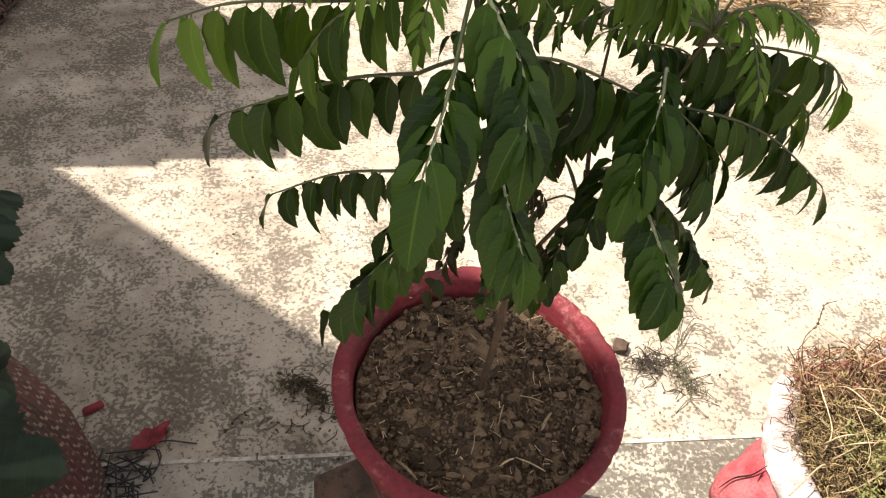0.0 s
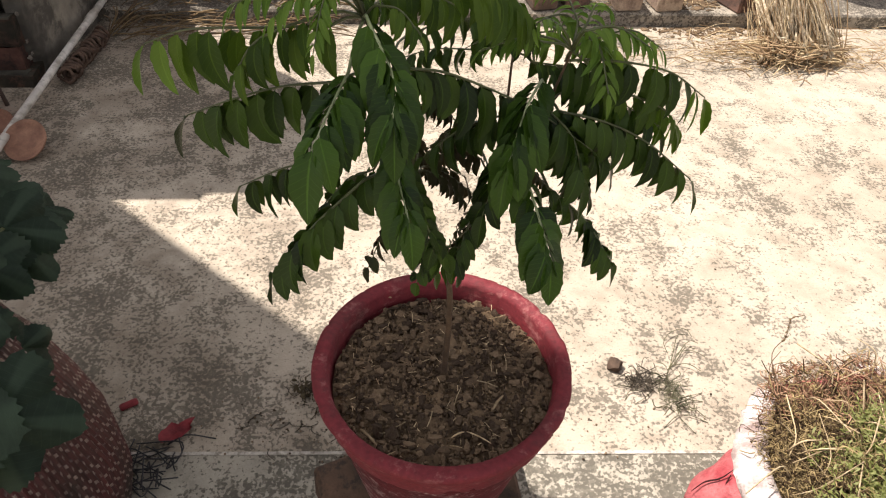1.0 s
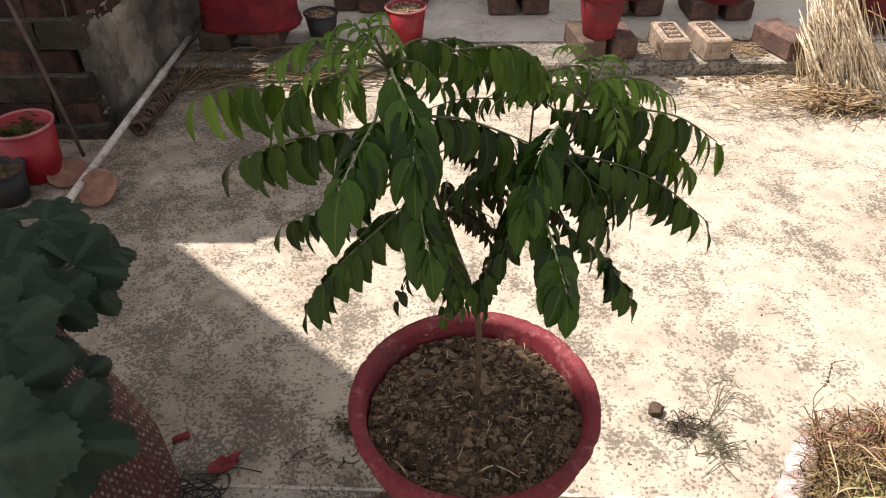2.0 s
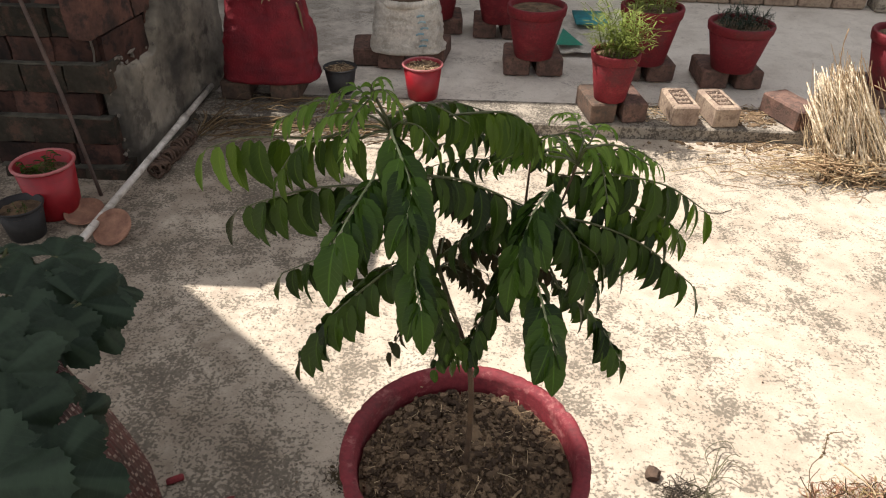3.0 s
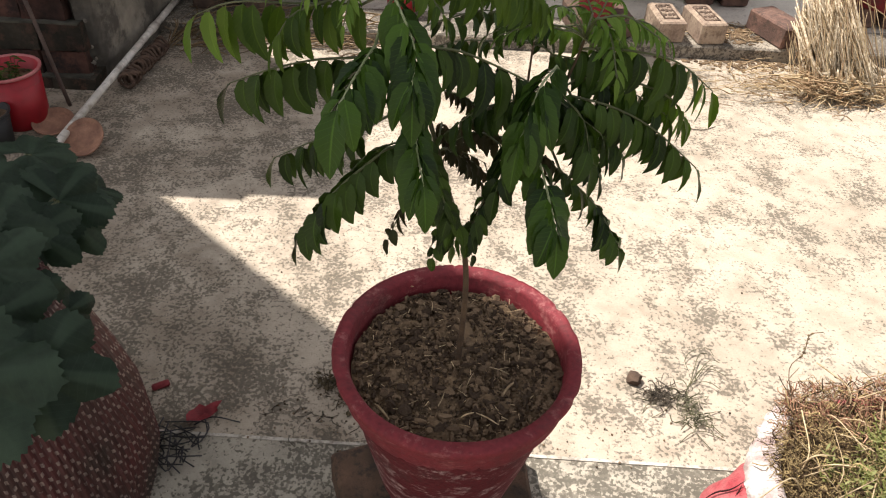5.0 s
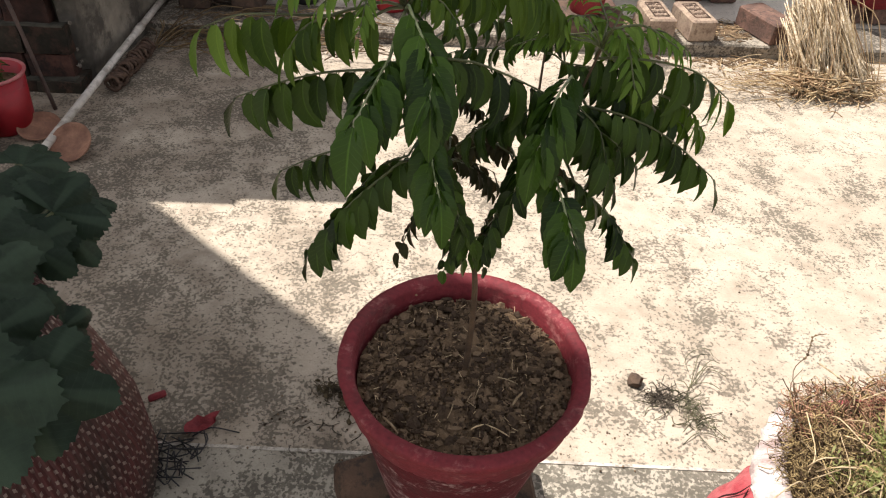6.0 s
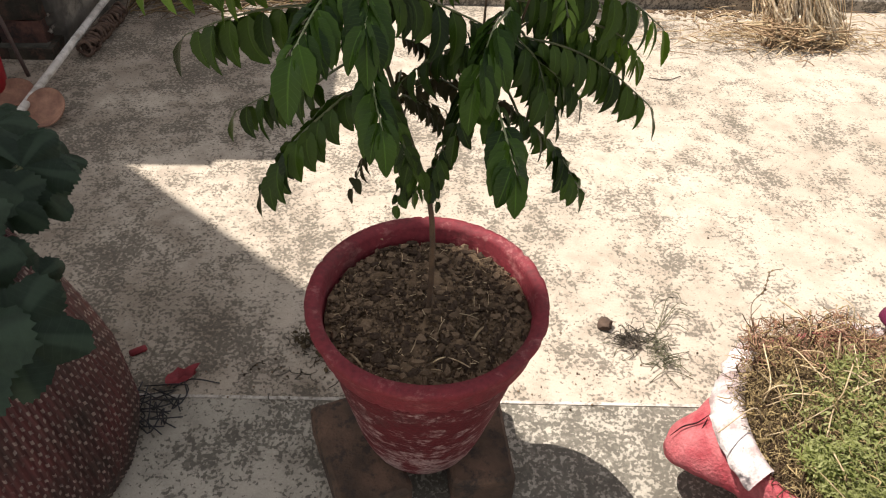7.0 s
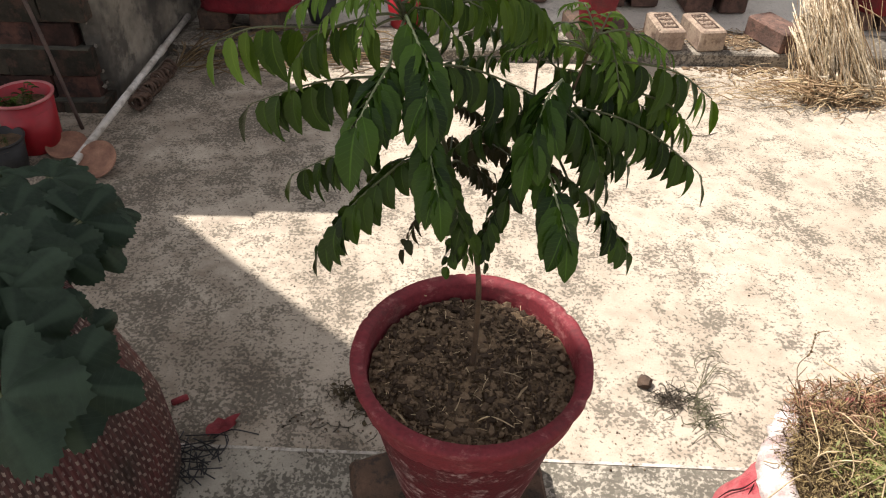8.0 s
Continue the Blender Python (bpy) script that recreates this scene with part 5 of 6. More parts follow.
for k in range(2600):
    w, rr = r.uniform(-math.pi, math.pi), 0.19 * math.sqrt(r.random())
    x, y = 0.045 + rr * math.cos(w), -0.065 + rr * 0.80 * math.sin(w)
    if not in_bag(x, y, 0.0) or noise.noise(Vector((x * 16, y * 16, 9))) + 1.5 * (x - y) < -0.26:
        continue
    h, a = r.uniform(0.012, 0.038) + 0.035 * max(0.0, noise.noise(Vector((x * 20, y * 20, 2)))), r.uniform(0, math.tau)
    lean = Vector((r.uniform(0.01, 0.04) * math.cos(a), r.uniform(0.01, 0.04) * math.sin(a), h))
    p0 = Vector((x, y, 0.185))
    weeds.tube([p0, p0 + lean * 0.6 + Vector((0, 0, 0.004)), p0 + lean], 0.0005, 3, False)
    for j in range(11):
        s = 0.30 + 0.70 * j / 10
        c = p0 + lean * s
        b = a + j * 2.4
        dv = Vector((math.cos(b), math.sin(b), r.uniform(-0.1, 0.7))) * r.uniform(0.004, 0.013)
        sd = Vector((-math.sin(b), math.cos(b), 0)) * r.uniform(0.0008, 0.0020)
        n = len(weeds.v)
        weeds.v += [tuple(c), tuple(c + dv * 0.5 + sd), tuple(c + dv), tuple(c + dv * 0.5 - sd)]
        weeds.f.append((n, n + 1, n + 2, n + 3))
thing("green_weeds", (gx, gy, 0.0), "fine feathery light green weeds growing in the grow bag", "weeds", geo=weeds, material=M_WEED, kind="stuff")
for k in range(44):
    x, y, a = r.uniform(-0.19, 0.16), r.uniform(-0.17, 0.17), r.uniform(0, math.tau)
    if not in_bag(x, y):
        continue
    l = r.uniform(0.03, 0.11)
    pts = [(0, 0, -0.01), (0.3 * l * math.cos(a), 0.3 * l * math.sin(a), r.uniform(0.01, 0.025)), (l * math.cos(a + 0.3), l * math.sin(a + 0.3), r.uniform(0.005, 0.04))]
    thing("dry_stalk", (gx + x, gy + y, 0.205), "pale dry grass stalk lying on the weeds", "stalk", "dry stalks in the grow bag", 0, Geo().tube(spline(pts, 8), r.uniform(0.0006, 0.0014), 4), M_STRAW)
for k in range(9):
    x, y, l = -0.165 + 0.03 * r.random() + 0.012 * k, 0.09 + 0.07 * r.random(), r.uniform(0.03, 0.06)
    pts = [(0, 0, 0), (r.uniform(-0.02, 0.01), 0.4 * l, 0.6 * l), (r.uniform(-0.03, 0.02), l * 0.7, l)]
    thing("dry_stalk", (gx + x, gy + y, 0.18), "thin dry stalk standing at the bag's edge", "stalk", "dry stalks in the grow bag", 0, Geo().tube(spline(pts, 8), 0.0006, 4), M_STRAW_DK)
stalk = Geo().tube(spline([(0, 0, 0), (-0.012, 0.03, 0.05), (0.008, 0.045, 0.072), (0.012, 0.058, 0.098), (0.033, 0.062, 0.102)], 16), 0.0007, 5)
seed_line = spline([(0, 0, 0), (-0.012, 0.03, 0.05), (0.008, 0.045, 0.072), (0.012, 0.058, 0.098), (0.033, 0.062, 0.102)], 16)
for k in range(9):
    p = seed_line[7 + k % 7]
    stalk.blob((p[0] + 0.0015 * math.sin(k * 2.1), p[1], p[2] + 0.002 * (k > 6)), 0.0021, 1, k, 3, 5)
thing("seed_stalk", (0.53, 0.105, 0.20), "thin dry seed stalk rising from the weeds", "stalk", "dry stalks in the grow bag", 0, stalk, M_STRAW_DK)
mar = Geo().blob((0, 0, 0), 0.026, 0.7, 2, 8, 14, 0.4)
thing("cloth_knot", (0.775, 0.135, 0.215), "knotted maroon cloth on the bag's edge", "cloth", geo=mar, material=M_MAROON)

# dried weed, stone and crumbs on the floor
r = random.Random(41)
dry, brown = Geo(), Geo()
arc = spline([(-0.040, 0.047, 0), (-0.012, 0.064, 0), (0.020, 0.052, 0), (0.036, 0.022, 0), (0.036, -0.012, 0)], 20)
for k in range(200):                              # a bent tangle of wiry stems
    i = min(20, int(21 * r.random() ** 1.25))
    c = Vector(arc[i]) + Vector((r.gauss(0, 0.011), r.gauss(0, 0.009), r.uniform(0.001, 0.012)))
    a, l = r.uniform(0, math.tau), r.uniform(0.008, 0.034)
    e = c + Vector((l * math.cos(a), l * math.sin(a) * 0.8, r.uniform(-0.003, 0.006)))
    e.z = max(0.001, e.z)
    m = (c + e) / 2 + Vector((r.uniform(-0.012, 0.012), r.uniform(-0.012, 0.012), r.uniform(0.0, 0.008)))
    (brown if i < 9 else dry).tube(spline([c, m, e], 6), r.choice((0.0005, 0.0007, 0.0010)), 3, False)
for x, y, ex, ey in ((-0.03, 0.040, -0.075, 0.052), (-0.03, 0.036, -0.06, 0.018), (0.0, 0.040, -0.045, 0.008), (0.03, 0.0, 0.085, 0.010), (0.034, -0.02, 0.080, -0.036), (0.03, -0.02, -0.005, -0.045), (0.035, 0.015, 0.090, 0.030), (0.03, -0.025, 0.050, -0.058)):
    mid = Vector(((x + ex) / 2 + r.uniform(-0.008, 0.008), (y + ey) / 2 + r.uniform(-0.008, 0.008), 0.006))
    dry.tube(spline([(x, y, 0.004), mid, (ex, ey, 0.001)], 7), 0.0008, 4, False)
for pts in ([(0.030, 0.060), (0.038, 0.080), (0.056, 0.095), (0.085, 0.130), (0.105, 0.128)], [(0.044, 0.088), (0.062, 0.128), (0.078, 0.160), (0.096, 0.165)],
            [(0.056, 0.096), (0.080, 0.090), (0.098, 0.072)], [(0.050, 0.125), (0.048, 0.150), (0.070, 0.172), (0.100, 0.178), (0.108, 0.160)],
            [(0.040, 0.085), (0.058, 0.105), (0.095, 0.145), (0.115, 0.142)], [(0.056, 0.096), (0.066, 0.118), (0.094, 0.122), (0.118, 0.108)], [(0.040, 0.078), (0.030, 0.092), (0.018, 0.094)]):
    dry.tube(spline([(x, y, 0.003 + 0.010 * math.sin(3.0 * i / len(pts))) for i, (x, y) in enumerate(pts)], 10), 0.0009, 4, False)
thing("dried_weed", (0.425, 0.215, 0), "small uprooted dried weed lying on the floor", "weed", geo=dry, material=M_DRYWEED)
thing("dried_root", (0.425, 0.215, 0), "tangled brown dry roots of the uprooted weed", "roots", geo=brown, material=M_TWIG)
heap = Geo()
for k in range(150):                              # roots and earth shaken out beside the pot
    t = r.random()
    c = Vector((-0.235 + 0.075 * t + r.gauss(0, 0.012), 0.275 - 0.075 * t * t + r.gauss(0, 0.011), r.uniform(0.002, 0.014)))
    if k % 3 == 0:
        heap.blob(c, r.uniform(0.002, 0.007), 0.7, k * 1.9, 3, 6, 0.8, 0.5)
    else:
        a, l = r.uniform(0, math.tau), r.uniform(0.008, 0.030)
        e = c + Vector((l * math.cos(a), l * math.sin(a), r.uniform(-0.002, 0.004)))
        e.z = max(0.001, e.z)
        heap.tube(spline([c, (c + e) / 2 + Vector((r.gauss(0, 0.004), r.gauss(0, 0.004), 0.004)), e], 5), r.uniform(0.0005, 0.0011), 3, False)
thing("root_scraps", (0, 0, 0.0), "dark earth and dry root scraps on the floor beside the pot", "debris", geo=heap, material=M_SCRAPS, kind="stuff", smooth=False)
thing("stone", (0.362, 0.31, 0.009), "small brown lump of earth on the floor", "stone", geo=Geo().blob((0, 0, 0), 0.016, 0.7, 5, 6, 9, 0.5), material=M_STONE, smooth=False)
crumbs = Geo()
for k in range(230):
    if k < 110:
        x, y = r.gauss(-0.24, 0.10), r.gauss(0.20, 0.05)
    elif k < 150:
        x, y = r.gauss(0.30, 0.12), r.gauss(0.22, 0.08)
    else:
        x, y = r.uniform(-0.6, 1.2), r.uniform(-0.2, 1.6)
    s = r.uniform(0.0010, 0.0026)
    crumbs.blob((x, y, s * 0.5), s, 0.7, k, 3, 5, 0.5)
thing("earth_crumbs", (0, 0, 0), "scattered crumbs of earth on the floor", "earth", geo=crumbs, material=M_CLOD, kind="stuff", smooth=False)
for k in range(12):
    x, y, a = r.gauss(-0.235, 0.05), r.gauss(0.20, 0.03), r.uniform(0, math.tau)
    pts = [(0, 0, 0.001), (0.012 * math.cos(a), 0.012 * math.sin(a), 0.004), (0.026 * math.cos(a + 0.5), 0.026 * math.sin(a + 0.5), 0.001)]
    thing("twig", (x, y, 0), "tiny dry twig on the floor", "twig", "twigs on the floor", 0, Geo().tube(spline(pts, 6), 0.0008, 4), M_TWIG)
thing("twig", (0.74, 1.30, 0.001), "thin curved dry twig on the floor", "twig", "twigs on the floor", 0, Geo().tube(spline([(-0.05, 0, 0), (0.0, -0.015, 0.002), (0.05, 0.012, 0)], 8), 0.0013, 4), M_TWIG)

# ---------------------------------------------------------------- left corner: pipe, saucers, pots, stick
pipe = thing("drain_pipe", (0, 0, 0.018), "dirty white plastic pipe lying along the wall", "pipe")
PA, PB = Vector((-1.066, 0.42, 0)), Vector((-1.005, 1.98, 0.052))
part("pipe_tube", Geo().tube([PA.lerp(PB, k / 8) for k in range(9)], 0.0108, 16), M_PIPE, pipe)
c = PA.lerp(PB, 0.80)
part("coupling", Geo().tube([c, c + (PB - PA) * 0.03], 0.0135, 16), M_PIPE, pipe, "slightly thicker pipe coupling")
coil = Geo()
for k in range(17):
    o = Vector((-1.000 + 0.0014 * k, 1.375 + 0.0165 * k, 0.027))
    coil.tube([o + (0.021 + 0.007 * noise.noise(Vector((k * 1.3, w, 2)))) * Vector((math.cos(w), 0.30 * math.sin(w * 2 + k), math.sin(w))) for w in [math.tau * i / 14 for i in range(15)]], 0.0055, 5)
thing("rope_coil", (0, 0, 0), "dark brown coil of old rope beside the pipe", "rope", geo=coil, material=M_ROPE)


def saucer(at, tilt_x, tilt_y, label):
    g = Geo().lathe([(0.008, 0.0), (0.034, 0.0), (0.046, 0.010), (0.054, 0.020), (0.056, 0.019), (0.055, 0.015), (0.046, 0.008), (0.042, 0.0085), (0.039, 0.0055), (0.030, 0.0045), (0.027, 0.006), (0.023, 0.004), (0.004, 0.0035)], 40, 0.015, at[0] * 7, True)
    ob = thing("clay_saucer", at, label, "saucer", "clay saucers", 0, g, M_TERRA)
    ob.matrix_basis = pose(*at, tilt_x, tilt_y, 0)


saucer((-1.118, 1.135, 0.006), 12, 4, "small round terracotta saucer lying on the floor")
saucer((-0.985, 1.040, 0.026), 34, -8, "small terracotta saucer leaning on the white pipe")
stick_geo = Geo().tube(spline([(0, 0, 0.0), (-0.05, 0.04, 0.27), (-0.105, 0.090, 0.45), (-0.150, 0.125, 0.60)], 12), 0.0058, 8)
thing("stick", (-1.130, 1.26, 0), "thin dark wooden stick leaning on the brick wall", "stick", geo=stick_geo, material=M_STICK)


def plastic_pot(at, rt, rb, h, mat, label, fill_mat, rim_mat=None, depth=0.02, cat="plant pot", group=""):
    ob = thing("plastic_pot", at, label, cat, group)
    part("pot_wall", Geo().lathe([(rb * 0.3, 0), (rb * 0.95, 0), (rb, 0.004), (rt * 0.98, h * 0.97), (rt * 0.94, h * 0.97), (rb * 0.97, 0.006)], 40, 0.012, at[0] * 5, False), mat, ob)
    part("lip", Geo().lathe([(rt * 0.97, h * 0.945), (rt * 1.04, h * 0.95), (rt * 1.05, h * 0.985), (rt * 1.0, h), (rt * 0.95, h * 0.99), (rt * 0.94, h * 0.94)], 40, 0.012, at[0] * 5, False), rim_mat or mat, ob)
    g = Geo()
    nr, ns = 6, 24
    for i in range(nr + 1):
        for k in range(ns):
            rr, w = rt * 0.95 * i / nr, math.tau * k / ns
            g.v.append((rr * math.cos(w), rr * math.sin(w), h - depth + 0.006 * noise.noise(Vector((rr * math.cos(w) * 40, rr * math.sin(w) * 40, at[1])))))
    for i in range(nr):
        for k in range(ns):
            g.f.append((i * ns + k, (i + 1) * ns + k, (i + 1) * ns + (k + 1) % ns, i * ns + (k + 1) % ns))
    part("fill", g, fill_mat, ob)
    return ob


def sprouts(at, n, spread, h, seed, label, mat=None):
    r2, g = random.Random(seed), Geo()
    for k in range(n):
        a, rr = r2.uniform(0, math.tau), spread * math.sqrt(r2.random())
        p = Vector((rr * math.cos(a), rr * math.sin(a), 0))
        e = p + Vector((0.3 * h * math.cos(a), 0.3 * h * math.sin(a), h * r2.uniform(0.5, 1)))
        g.tube([p, e], 0.0008, 3, False)
        g.uv += [(0.5, 0.9)] * 6
        for j in range(3):
            b = r2.uniform(0, math.tau)
            leaf_blade(g, p.lerp(e, 0.4 + 0.3 * j), (math.cos(b), math.sin(b), 0.3), Vector((-math.sin(b), math.cos(b), 0.1)), h * 0.5, 0.2, 1.0)
    return thing("seedling_tuft", at, label, "seedling", geo=g, material=mat or M_LEAF)


plastic_pot((-1.215, 1.165, 0), 0.082, 0.066, 0.165, M_REDPLASTIC, "bright red plastic bucket with soil and seedlings", M_SOIL, M_PINKPLASTIC, 0.040, "bucket")
sprouts((-1.215, 1.165, 0.124), 22, 0.05, 0.045, 3, "small dark green seedlings in the red bucket")
plastic_pot((-1.235, 1.035, 0), 0.062, 0.047, 0.10, M_BLACKPLASTIC, "small black plastic nursery pot with soil", M_SOIL)
sprouts((-1.235, 1.035, 0.080), 8, 0.035, 0.02, 4, "tiny dark seedlings in the black pot")

# ---------------------------------------------------------------- upper terrace
BR_H = 0.075


def loose_brick(x, y, z, turn, mat, label, group="bricks on the terrace", frog=False, w=0.106, l=0.195, seed=0.0):
    b = thing("brick", (x, y, z), label, "brick", group, turn)
    part("brick_body", brick_mesh("brick_body", mat, l, w, BR_H, x * 31 + seed), None, b)
    if frog:
        frog_marks(b, BR_H, l, w)
    return b


loose_brick(0.742, 1.895, UP, 94, M_BRICK_PALE, "pale sunlit brick with a pressed hollow, lying on the kerb", frog=True, w=0.094, l=0.185)
loose_brick(0.880, 1.895, UP, 98, M_BRICK_PALE, "pale yellowish brick with a pressed hollow, lying on the kerb", frog=True, w=0.094, l=0.185)
loose_brick(1.145, 1.90, UP, 112, M_BRICK, "dark red weathered brick lying on the kerb")
loose_brick(0.442, 1.90, UP, 100, M_BRICK_OLD, "brown chipped brick under the small red pot", w=0.092)
loose_brick(0.560, 1.915, UP, 98, M_BRICK, "red-brown brick under the small red pot", w=0.088)


def clay_pot(at, rt, h, label, plant_kind=None, seed=0, group="red clay pots on the terrace"):
    ob = thing("plant_pot", at, label, "plant pot", group)
    rb = rt * 0.65
    part("pot_body", Geo().lathe([(rb * 0.3, 0), (rb * 0.96, 0), (rb, 0.005), (rt * 0.925, h * 0.82), (rt * 0.88, h * 0.84)], 44, 0.018, seed, False), M_POT_BACK, ob)
    part("rim", Geo().lathe([(rt * 0.88, h * 0.82), (rt * 0.955, h * 0.82), (rt * 0.975, h * 0.84), (rt, h * 0.97), (rt * 0.98, h), (rt * 0.90, h), (rt * 0.87, h * 0.95), (rt * 0.84, h * 0.82)], 44, 0.018, seed, False), M_POT_BACK, ob)
    part("soil", Geo().lathe([(rt * 0.87, h * 0.90), (rt * 0.5, h * 0.915), (rt * 0.03, h * 0.92)], 24, 0.05, seed, False), M_SOIL, ob)
    return ob


def pot_on_bricks(x, y, rt, h, label, turn=92, gap=0.128, seed=0.0):
    for s in (-1, 1):
        loose_brick(x + s * gap / 2, y + 0.06, UP, turn + s * 2, M_BRICK, "red-brown brick under a clay pot", "bricks under terrace pots", seed=seed + s)
    return clay_pot((x, y, UP + BR_H), rt, h, label, seed=seed)


def scruffy(at, n, spread, h, seed, mat, label, long=1.0, thin=0.03, per=7):
    """Low dense greenery of thin leaves."""
    r2, g = random.Random(seed), Geo()
    for k in range(n):
        a, rr = r2.uniform(0, math.tau), spread * math.sqrt(r2.random())
        p = Vector((rr * math.cos(a), rr * math.sin(a), 0))
        e = p + Vector((r2.uniform(-0.5, 0.5) * h, r2.uniform(-0.5, 0.5) * h, h * r2.uniform(0.4, 1.0)))
        g.tube(spline([p, (p + e) / 2 + Vector((0, 0, 0.2 * h)), e], 4), 0.0010, 3, False)
        for j in range(per):
            c = p.lerp(e, 0.3 + 0.7 * j / per)
            b = r2.uniform(0, math.tau)
            dv = Vector((math.cos(b), math.sin(b), r2.uniform(-0.2, 0.6))) * h * r2.uniform(0.14, 0.26) * long
            sd = Vector((-math.sin(b), math.cos(b), 0)) * h * thin
            m = len(g.v)
            g.v += [tuple(c), tuple(c + dv * 0.5 + sd), tuple(c + dv), tuple(c + dv * 0.5 - sd)]
            g.f.append((m, m + 1, m + 2, m + 3))
    return thing("pot_plant", at, label, "plant", geo=g, material=mat)


pot_on_bricks(0.232, 2.285, 0.118, 0.205, "dark red clay pot on two bricks", seed=1.0)
pot_on_bricks(0.10, 2.74, 0.12, 0.21, "dark red clay pot on two bricks in the shade", seed=2.0)
pot_on_bricks(-0.19, 2.78, 0.12, 0.21, "dark red clay pot on two bricks by the white sack", seed=3.0)
pot_on_bricks(0.675, 2.26, 0.122, 0.22, "dark red clay pot with a dry plant on two bricks", seed=4.0)
pot_on_bricks(1.010, 2.210, 0.124, 0.180, "dark red clay pot with wilted leaves on two bricks", seed=5.0)
pot_on_bricks(1.570, 2.06, 0.135, 0.205, "red clay pot with a leafy plant on two bricks", seed=6.0)
clay_pot((0.482, 1.862, UP + BR_H), 0.086, 0.172, "small bright red clay pot on two bricks", seed=7.0)
scruffy((0.482, 1.862, 0.262), 54, 0.050, 0.21, 51, M_FERN, "feathery yellow-green young plant in the small red pot", 1.0, 0.012, 18)
scruffy((1.010, 2.210, 0.280), 80, 0.095, 0.085, 52, M_MALLOW, "wilted grey-green leaves in the clay pot")
scruffy((0.675, 2.26, 0.315), 60, 0.09, 0.11, 53, M_FERN, "dry yellowish plant in the clay pot")
scruffy((1.575, 2.06, 0.305), 40, 0.08, 0.09, 54, M_MALLOW, "leafy grey-green plant in the clay pot")
plastic_pot((-0.198, 2.0, UP), 0.074, 0.056, 0.132, M_REDPLASTIC, "bright red plastic cup filled with dry soil", M_SOIL, M_PINKPLASTIC, 0.014)
plastic_pot((-0.515, 2.03, UP), 0.062, 0.046, 0.100, M_BLACKPLASTIC, "small black plastic pot with pale straw", M_SOIL, None, 0.012)
r = random.Random(77)
for cx, cy, cz, rad in ((-0.198, 2.0, UP + 0.120, 0.060), (-0.515, 2.03, UP + 0.090, 0.048)):
    g = Geo()
    for k in range(70):
        a, q, d, l = r.uniform(0, math.tau), rad * math.sqrt(r.random()), r.uniform(0, math.tau), r.uniform(0.006, 0.02)
        c = Vector((q * math.cos(a), q * math.sin(a), r.uniform(0.0, 0.006)))
        g.tube([c, c + Vector((l * math.cos(d), l * math.sin(d), r.uniform(-0.002, 0.005)))], r.uniform(0.0006, 0.0016), 4)
    thing("dry_mulch", (cx, cy, cz), "pale dry straw mulch on the soil in the cup", "straw", geo=g, material=M_STRAW_LOOSE, kind="stuff")

for k in range(7):
    loose_brick(0.917 + 0.174 * k, 3.474 - 0.010 * k, UP, -3 + 2 * math.sin(k * 2.2), M_BRICK_PALE, "pale cream brick in a row along the back wall", "bricks along the back wall", w=0.11, l=0.168, seed=k)
loose_brick(2.29, 3.36, UP, -4, M_KERB, "grey cement block lying along the back wall", "bricks along the back wall", w=0.14, l=0.42, seed=8)
# sacks on bricks
def sack_shape(w, d, h, seed, neck=0.7, lean=0.0):
    g, seg, rows = Geo(), 96, 44
    for i in range(rows + 1):
        s = i / rows
        fat = 1.04 - (1 - neck) * (0.5 * s + 0.5 * s * s)
        fat *= min(1, 0.95 + s * 1.6)
        for k in range(seg):
            a = math.tau * k / seg
            q = 1 / ((abs(math.cos(a)) ** 3 + abs(math.sin(a)) ** 3) ** (1 / 3))
            n1 = noise.noise(Vector((math.cos(a) * 2, math.sin(a) * 2, s * 3 + seed)))
            n2 = noise.noise(Vector((math.cos(a) * 5, math.sin(a) * 5, s * 14 + seed))) + 0.45 * abs(noise.noise(Vector((math.cos(a) * 4, math.sin(a) * 4, s * 30 + seed))))
            rr = q * fat * (1 + 0.07 * n1 + 0.045 * n2 + 0.012 * math.sin(13 * a + 6 * n1) * s) + (0.9 * max(0.0, 0.09 - s) * abs(math.cos(a)) ** 3)
            g.v.append((w / 2 * rr * math.cos(a) - lean * s, d / 2 * rr * math.sin(a), h * s + 0.01 * n1))
    for i in range(rows):
        for k in range(seg):
            k2 = (k + 1) % seg
            g.f.append((i * seg + k, i * seg + k2, (i + 1) * seg + k2, (i + 1) * seg + k))
    g.f.append(tuple(range(seg))[::-1])
    g.f.append(tuple(rows * seg + k for k in range(seg)))
    return g


for x, y, a in ((-0.895, 2.005, 92), (-0.705, 1.995, 90)):
    loose_brick(x, y, UP, a, M_BRICK_OLD, "brown brick under the red sack", "bricks under sacks")
thing("red_sack", (-0.762, 1.99, UP + BR_H + 0.002), "full dark red woven plastic sack standing on bricks", "sack", geo=sack_shape(0.335, 0.23, 0.305, 1.0, 0.73, 0.0), material=M_REDSACK)
sk = bpy.data.objects["red_sack"]
part("seam", Geo().tube(spline([(0.128, -0.062, 0.285), (0.136, -0.058, 0.25), (0.140, -0.060, 0.215), (0.146, -0.056, 0.185)], 10), [0.002, 0.004, 0.004, 0.004, 0.005, 0.005, 0.004, 0.004, 0.003, 0.002, 0.001], 5), M_STRAW_DK, sk, "frayed brown side seam")
hem = Geo()
r = random.Random(71)
